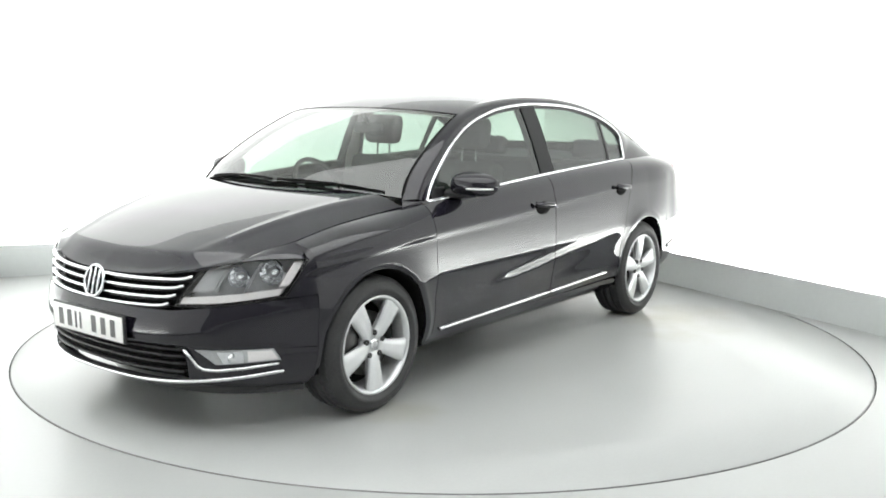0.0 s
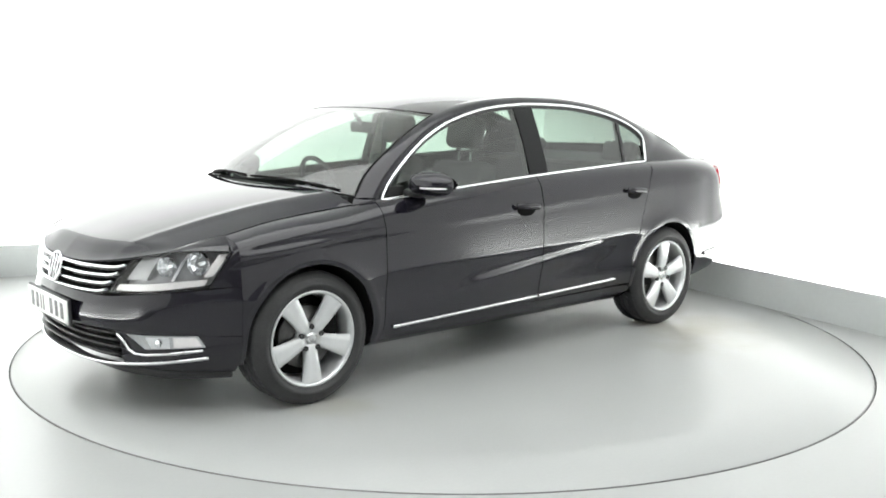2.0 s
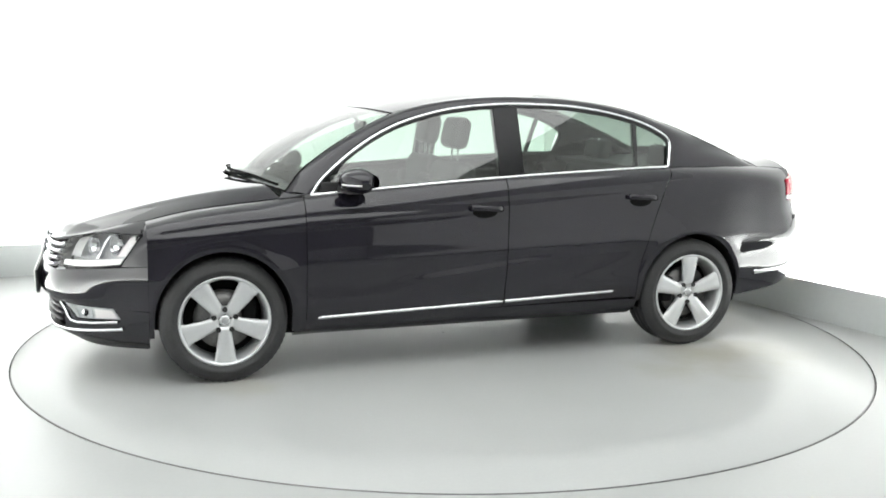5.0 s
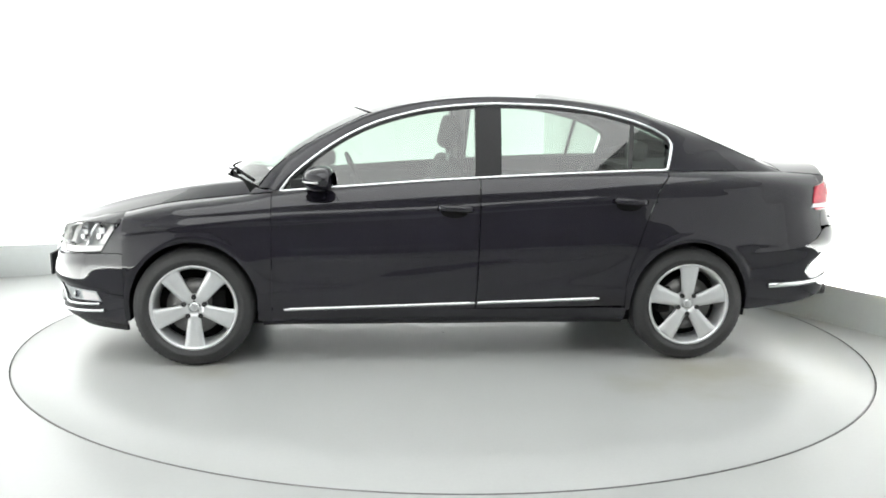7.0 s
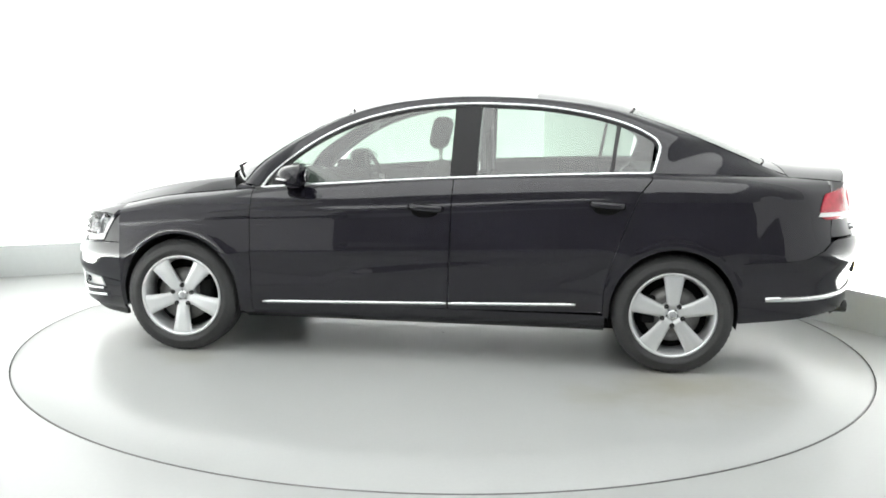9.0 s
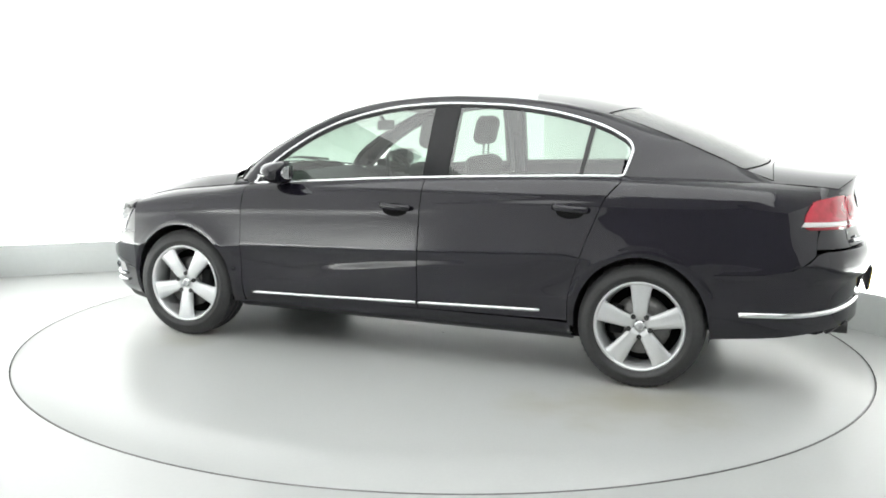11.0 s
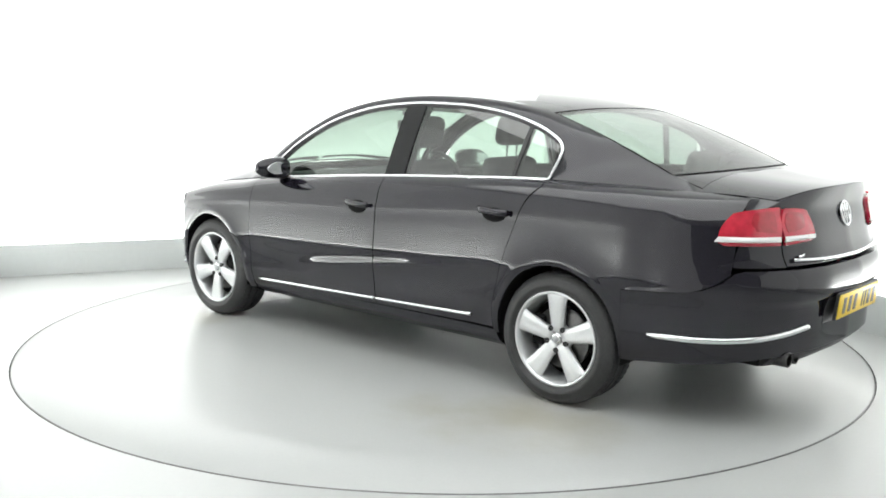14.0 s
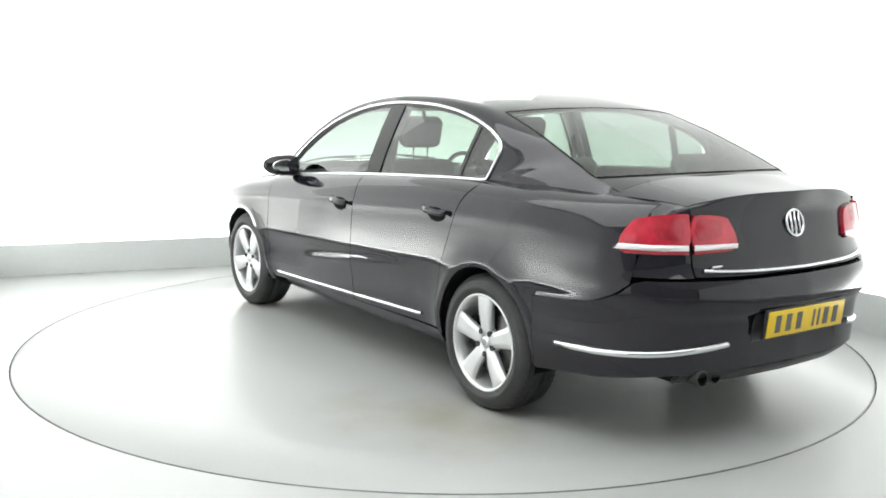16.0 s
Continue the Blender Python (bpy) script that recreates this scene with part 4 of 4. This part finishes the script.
def side_trim(car, fd, rd):
    for (a, b, doors) in ((0.885, -0.146, fd), (-0.160, -0.842, rd)):
        for ob, s in zip(doors, (1, -1)):
            pts = []
            for x in np.linspace(a, b, 24):
                z = lerp(0.306, 0.357, (0.885 - x) / 1.727)
                q = side_at(x, z, 0.004)
                pts.append((q.x, s * q.y, q.z))
            part("sill_chrome", sweep(pts, 0.0085, 0.008, (0, 0, 1), 8), CHROME, ob, "thin chrome strip along the door's foot")
    for doors, x0, z0 in ((fd, -0.03, 0.848), (rd, -0.99, 0.888)):
        for ob, s in zip(doors, (1, -1)):
            h = new("door_handle")
            h.parent = ob
            def hp(x, z, l):
                q = side_at(x, z, l)
                return Vector((q.x, s * q.y, q.z))
            bar = [hp(x0 + dx, z0 + 0.010 + 0.006 * (dx / 0.11), 0.010 + 0.028 * (1 - (dx / 0.093) ** 4)) for dx in np.linspace(0.09, -0.09, 16)]
            part("grip", sweep(bar, 0.017, 0.010, (0, 0, 1), 10), PAINT, h)
            # raised near-black disc stands in for the shade in the finger recess
            bm = lathe([(0.001, 0.0045), (0.026, 0.0045), (0.036, 0.002), (0.039, -0.006)], 24)
            bmesh.ops.scale(bm, vec=(1.95, s, 0.95), verts=bm.verts)
            bmesh.ops.translate(bm, vec=hp(x0 + 0.005, z0 - 0.010, 0.0), verts=bm.verts)
            part("cup_shade", bm, DARK, h, "raised dark disc for the shade behind the handle")
    for s in (1, -1):
        m = new("door_mirror")
        m.parent = fd[0] if s > 0 else fd[1]
        bm = bmesh.new()
        bmesh.ops.create_uvsphere(bm, u_segments=28, v_segments=16, radius=1)
        for v in bm.verts:
            x, y, z = v.co
            v.co.x = (x if x > 0 else x * 0.45) * 0.112 * (1 - 0.18 * y)
            v.co.y = 0.122 * math.copysign(abs(y) ** 0.75, y) - 0.02 * max(0, x)
            v.co.z = 0.062 * math.copysign(abs(z) ** 0.75, z) * (1 - 0.20 * y)
        bmesh.ops.scale(bm, vec=(1, s, 1), verts=bm.verts)
        bmesh.ops.translate(bm, vec=(0.665, s * 0.938, 1.014), verts=bm.verts)
        bmesh.ops.recalc_face_normals(bm, faces=bm.faces)
        for f in bm.faces:
            f.smooth = True
        part("shell", bm, PAINT, m, "glossy black mirror shell")
        arc = [radians(a) for a in range(8, 80, 6)]
        part("indicator", sweep([(0.668 + 0.106 * math.cos(a), s * (0.938 + 0.122 * math.sin(a) ** 0.75 - 0.02 * math.cos(a)), 1.000) for a in arc], 0.005, 0.008, (0, 0, 1), 6), WHITE_LENS, m, "clear indicator strip")
        part("base", sweep([(0.72, s * 0.79, 0.965), (0.705, s * 0.86, 0.962), (0.68, s * 0.95, 0.972)], 0.022, 0.05, (0, 0, 1), 10), TRIM_BLACK, m)
        bm = lathe([(0.001, 0), (0.9, 0), (1.0, -0.05), (1.0, 0.2)], 28, "X")
        bmesh.ops.scale(bm, vec=(0.008, 0.092, 0.037), verts=bm.verts)
        bmesh.ops.rotate(bm, cent=(0, 0, 0), matrix=Matrix.Rotation(s * radians(9), 3, "Z"), verts=bm.verts)
        bmesh.ops.translate(bm, vec=(0.612, s * 0.936, 1.014), verts=bm.verts)
        part("mirror_glass", bm, MIRROR, m, "silvered mirror glass")
        box_part("corner_trim", (0.80, s * (glass_y(0.80, 0.975) - 0.008), 0.972), (0.10, 0.010, 0.055), TRIM_BLACK, m, 0.004)


def wheel(car, x, s):
    turn = math.pi / 2 if x < 0 else -math.pi / 2
    w = new("wheel")
    w.parent = car
    w.location = (x, s * 0.776, HUB_Z)
    w.rotation_euler = (0, 0, 0 if s > 0 else math.pi)
    R = HUB_Z + 0.001
    tyre = lathe([(0.222, 0.092), (0.232, 0.108), (0.250, 0.1155), (0.253, 0.119), (0.266, 0.1185), (0.269, 0.1155), (0.286, 0.1125), (0.289, 0.1105), (0.308, 0.098), (0.3165, 0.080), (R, 0.055), (R, 0.032), (R - 0.007, 0.030), (R - 0.007, 0.022), (R, 0.020),
                  (R, -0.020), (R - 0.007, -0.022), (R - 0.007, -0.030), (R, -0.032), (R, -0.06), (0.3155, -0.085), (0.29, -0.112), (0.26, -0.118), (0.222, -0.095)], 72)
    t = part("tyre", tyre, RUBBER, w, "black road tyre")
    bm = bmesh.new()
    for k in range(60):
        for y, tilt in ((0.072, 0.3), (0.043, -0.3), (-0.045, 0.3), (-0.074, -0.3)):
            a = 2 * math.pi * (k + (0.5 if y < 0 else 0)) / 60
            m = Matrix.Rotation(-a, 4, "Y") @ Matrix.Translation((R - (0.0005 if abs(y) < 0.06 else 0.0035), y, 0)) @ Matrix.Rotation(tilt, 4, "X")
            r = bmesh.ops.create_cube(bm, size=1)
            bmesh.ops.scale(bm, vec=(0.004, 0.024, 0.018), verts=r["verts"])
            bmesh.ops.transform(bm, matrix=m, verts=r["verts"])
    tread = part("tread", bm, RUBBER, t)
    tread["kind"] = "stuff"
    rim = new("rim")
    rim.parent = w
    rim["label"] = "silver five-spoke alloy rim"
    part("barrel", lathe([(0.229, 0.100), (0.231, 0.108), (0.224, 0.112), (0.216, 0.104), (0.208, 0.085), (0.200, 0.03), (0.192, -0.08), (0.214, -0.10)], 64), ALLOY, rim)
    for k in range(5):
        a = 2 * math.pi * k / 5 + turn
        bm = bmesh.new()
        rows = []
        for r, hw, yo, dp in ((0.030, 0.032, 0.088, 0.030), (0.060, 0.034, 0.090, 0.034), (0.095, 0.038, 0.096, 0.034), (0.14, 0.045, 0.100, 0.032), (0.185, 0.052, 0.101, 0.028), (0.205, 0.058, 0.101, 0.024), (0.221, 0.072, 0.100, 0.022)):
            rows.append([bm.verts.new((r, yy, zz)) for yy, zz in ((yo - dp, -hw * 0.86), (yo - 0.010, -hw), (yo - 0.001, -hw * 0.88), (yo + 0.001, -hw * 0.3), (yo - 0.0015, 0), (yo + 0.001, hw * 0.3), (yo - 0.001, hw * 0.88), (yo - 0.010, hw), (yo - dp, hw * 0.86))])
        for i in range(len(rows) - 1):
            for j in range(8):
                f = bm.faces.new([rows[i][j], rows[i][j + 1], rows[i + 1][j + 1], rows[i + 1][j]])
                f.smooth = 2 <= j <= 5
            bm.faces.new([rows[i][8], rows[i][0], rows[i + 1][0], rows[i + 1][8]])
        bm.faces.new(rows[0])
        bm.faces.new(rows[-1])
        bmesh.ops.recalc_face_normals(bm, faces=bm.faces)
        bmesh.ops.transform(bm, matrix=Matrix.Rotation(-a, 4, "Y"), verts=bm.verts)
        part("spoke", bm, ALLOY, rim)
    part("hub", lathe([(0.070, 0.050), (0.070, 0.078), (0.062, 0.084), (0.034, 0.086)], 40), ALLOY, rim)
    cap = part("hub_cap", lathe([(0.001, 0.094), (0.020, 0.094), (0.027, 0.091), (0.029, 0.082)], 32), CHROME, rim, "chrome hub cap")
    part("cap_disc", lathe([(0.001, 0.0955), (0.017, 0.0955), (0.019, 0.093)], 28), LAMP_GREY, rim)
    for k in range(5):
        a = 2 * math.pi * (k + 0.5) / 5 + turn
        bm = lathe([(0.001, 0.0905), (0.0105, 0.0945), (0.0130, 0.0945), (0.0130, 0.070)], 14)
        bmesh.ops.translate(bm, vec=(0.056 * math.cos(a), 0.0, 0.056 * math.sin(a)), verts=bm.verts)
        part("wheel_bolt", bm, TRIM_BLACK, rim)
    part("brake_disc", lathe([(0.06, 0.045), (0.150, 0.045), (0.150, 0.02), (0.06, 0.02)], 48), DISC, w, "grey steel brake disc")
    box_part("brake_caliper", (0.125 if x < 0 else -0.125, 0.035, 0.02), (0.07, 0.06, 0.15), DARK, w, 0.012)
    part("wheel_backing", lathe([(0.001, -0.02), (0.200, -0.02), (0.200, -0.03)], 40), DARK, w)


def chassis(car):
    """Dark floor, wheel-arch liners and inner walls that close the body."""
    box_part("underbody", (0.0, 0, 0.235), (3.0, 1.50, 0.07), DARK, car, 0.02)
    box_part("engine_bay", (1.70, 0, 0.42), (0.66, 1.06, 0.44), DARK, car, 0.05)
    box_part("boot_tub", (-1.82, 0, 0.55), (0.84, 1.10, 0.55), DARK, car, 0.05)
    for s in (1, -1):
        box_part("door_lining", (-0.03, s * 0.795, 0.60), (1.95, 0.06, 0.68), DASH, car, 0.02)
        for ax in (AXLE_F, AXLE_R):
            bm = bmesh.new()
            n = 22
            out_, in_ = [], []
            for k in range(n + 1):
                a = math.pi * (k / n) * 1.14 - 0.07 * math.pi
                c, q = math.cos(a) * (ARCH + 0.004), math.sin(a) * (ARCH_H + 0.004)
                yo = side_y(ax + c, max(0.3, HUB_Z + q)) - 0.012
                out_.append(bm.verts.new((ax + c, s * yo, HUB_Z + 0.005 + q)))
                in_.append(bm.verts.new((ax + c, s * 0.52, HUB_Z + 0.005 + q)))
            hub = bm.verts.new((ax, s * 0.52, HUB_Z))
            for k in range(n):
                bm.faces.new([out_[k], out_[k + 1], in_[k + 1], in_[k]]).smooth = True
                bm.faces.new([in_[k], in_[k + 1], hub])
            part("arch_liner", bm, DARK, car)
    part("bulkhead", grid_patch(lambda u, v: Vector((1.02 + 0.10 * math.sin(math.pi * u), 1.5 * (u - 0.5), lerp(0.3, 0.90, v))), 10, 4, (1, 0, 0), 0.02), DARK, car)
    part("cowl", grid_patch(lambda u, v: Vector((1.245 - 0.16 * (2 * u - 1) ** 2 - 0.14 * v * (1 - 0.5 * abs(2 * u - 1)), 0.745 * (2 * u - 1), 0.955 - 0.05 * (2 * u - 1) ** 2 + 0.012 * v)), 20, 4, (0, 0, 1), 0.02), DARK, car)
    part("parcel_shelf", grid_patch(lambda u, v: Vector((lerp(-1.22, -1.90, v), lerp(0.70, 0.60, v) * (2 * u - 1), 1.035 + 0.02 * v)), 8, 6, (0, 0, 1), 0.03), FABRIC, car)
    part("headlining", grid_patch(lambda u, v: roof_fn(0.03 + 0.94 * u, 0.01 + 0.98 * v) - Vector((0, 0, 0.03)), 14, 14, (0, 0, -1), 0.01), LINING, car)


def seat(car, y, rear=False, width=0.50):
    e = new("rear_seat" if rear else "front_seat")
    e.parent = car
    e.location = ((-0.95 if rear else 0.33 if y > 0 else 0.25), y, 0.30)
    lean = Matrix.Rotation(radians(-20 if rear else -13), 4, "Y")
    def cushion(name, c, s, m=None, bev=0.05):
        bm = bmesh.new()
        box(bm, *c, *s, bev, 4, m)
        for f in bm.faces:
            f.smooth = True
        part(name, bm, FABRIC, e)
    cushion("seat_cushion", (0.08, 0, 0.16), (0.52, width, 0.16))
    cushion("backrest", (-0.30, 0, 0.45 if not rear else 0.42), (0.13, width * (0.94 if not rear else 1), 0.66 if not rear else 0.60), lean)
    if not rear:
        for s in (1, -1):
            cushion("bolster", (-0.26, s * 0.205, 0.42), (0.15, 0.09, 0.50), lean, 0.04)
    for y2 in ((0,) if not rear else (-0.42, 0.42)):
        if not rear:
            cushion("headrest", (-0.375, y2, 0.940), (0.10, 0.27, 0.185), Matrix.Rotation(radians(-12), 4, "Y"), 0.045)
        else:
            cushion("headrest", (-0.47, y2, 0.80), (0.10, 0.26, 0.14), Matrix.Rotation(radians(-14), 4, "Y"), 0.04)
        for d in (-0.05, 0.05):
            part("headrest_post", sweep([(-0.42 if rear else -0.365, y2 + d, 0.68), (-0.45 if rear else -0.375, y2 + d, 0.88)], 0.006, 0.006, (1, 0, 0), 6), CHROME, e)


def cabin(car):
    seat(car, 0.37)
    seat(car, -0.37)
    seat(car, 0.0, True, 1.30)
    def dash(u, v):
        y = 1.42 * (u - 0.5)
        a = v * 1.9
        return Vector((0.62 + 0.42 * (1 - v) - 0.04 * math.sin(a), y, 0.55 + 0.40 * math.cos(v * 1.25) + 0.02 * math.exp(-((y + 0.37) / 0.16) ** 2) * math.sin(math.pi * v)))
    part("dashboard", grid_patch(dash, 24, 10, (-0.4, 0, 1), 0.03), DASH, car, "dark soft-touch dashboard")
    st = new("steering_wheel")
    st.parent = car
    st.location = (0.47, -0.37, 0.90)
    st.rotation_euler = (0, radians(24), 0)
    part("wheel_rim", sweep([(0, 0.185 * math.cos(a), 0.185 * math.sin(a)) for a in np.linspace(0, 2 * math.pi, 36, endpoint=False)], 0.015, 0.015, (1, 0, 0), 8, True), DASH, st)
    box_part("airbag_cover", (0.02, 0, -0.01), (0.05, 0.15, 0.12), DASH, st, 0.02)
    for a in (0, 180, 270):
        c, q = math.cos(radians(a)), math.sin(radians(a))
        part("wheel_spoke", sweep([(0.015, 0.06 * c, 0.06 * q), (0.0, 0.18 * c, 0.18 * q)], 0.010, 0.022, (1, 0, 0), 6), LAMP_GREY, st)
    im = new("interior_mirror")
    im.parent = car
    im.location = (0.43, 0, 1.265)
    box_part("mirror_shell", (0, 0, 0), (0.03, 0.22, 0.062), TRIM_BLACK, im, 0.012)
    part("mirror_stalk", sweep([(0.01, 0, 0.02), (0.06, 0, 0.085)], 0.012, 0.012, (1, 0, 0), 6), TRIM_BLACK, im)
    for s in (1, -1):
        part("inner_pillar", sweep([(-0.23, s * (glass_y(-0.23, z) - 0.055), z) for z in np.linspace(0.95, 1.39, 8)], 0.05, 0.025, (1, 0, 0), 8), LINING, car)
        part("seat_belt", sweep([(-0.24, s * 0.655, 1.25), (-0.25, s * 0.70, 0.98), (-0.25, s * 0.72, 0.5)], 0.024, 0.003, (1, 0, 0), 6), FABRIC, car)
    # wipers at the foot of the windscreen
    for y0, y1 in ((0.09, 0.66), (-0.53, 0.05)):
        wp = new("wiper")
        wp.parent = car
        def on(y, d, l):
            k = 1 - abs(y / 0.70) ** 2.2
            return Vector((1.04 + 0.20 * k - d, y, 0.955 + 0.045 * k + 0.62 * d + l))
        part("blade", sweep([on(lerp(y0, y1, t), 0.015 + 0.012 * math.sin(math.pi * t), 0.011) for t in np.linspace(0, 1, 14)], 0.007, 0.008, (0, 0, 1), 6), DARK, wp)
        part("arm", sweep([on(lerp(y0, y1, t), -0.015 + 0.035 * min(1, t * 2), 0.015) for t in np.linspace(0.0, 0.55, 8)], 0.006, 0.010, (0, 0, 1), 6), DARK, wp)


def car_thing():
    car = tagged(new("car"), "glossy black four-door saloon car with chrome trim and alloy wheels", "car")
    fd, rd = panels(car)
    windows(car, fd, rd)
    face(car)
    tail(car)
    side_trim(car, fd, rd)
    for x in (AXLE_F, AXLE_R):
        for s in (1, -1):
            wheel(car, x, s)
    chassis(car)
    cabin(car)
    return car


studio()
disc = turntable()
car = car_thing()


# ------------------------------------------------------------ what moves: the turntable with the car on it
def motions():
    rows_disc, rows_car = [], []
    for t, a in TURN:
        q = radians(a + 180)
        rows_disc.append((t, pose(CX, CY, 0.0, 0, 0, a + 180)))
        rows_car.append((t, pose(CX + OX * math.cos(q) - OY * math.sin(q), CY + OX * math.sin(q) + OY * math.cos(q), 0.0, 0, 0, a + 180)))
    walk(disc, rows_disc)
    walk(car, rows_car)


motions()
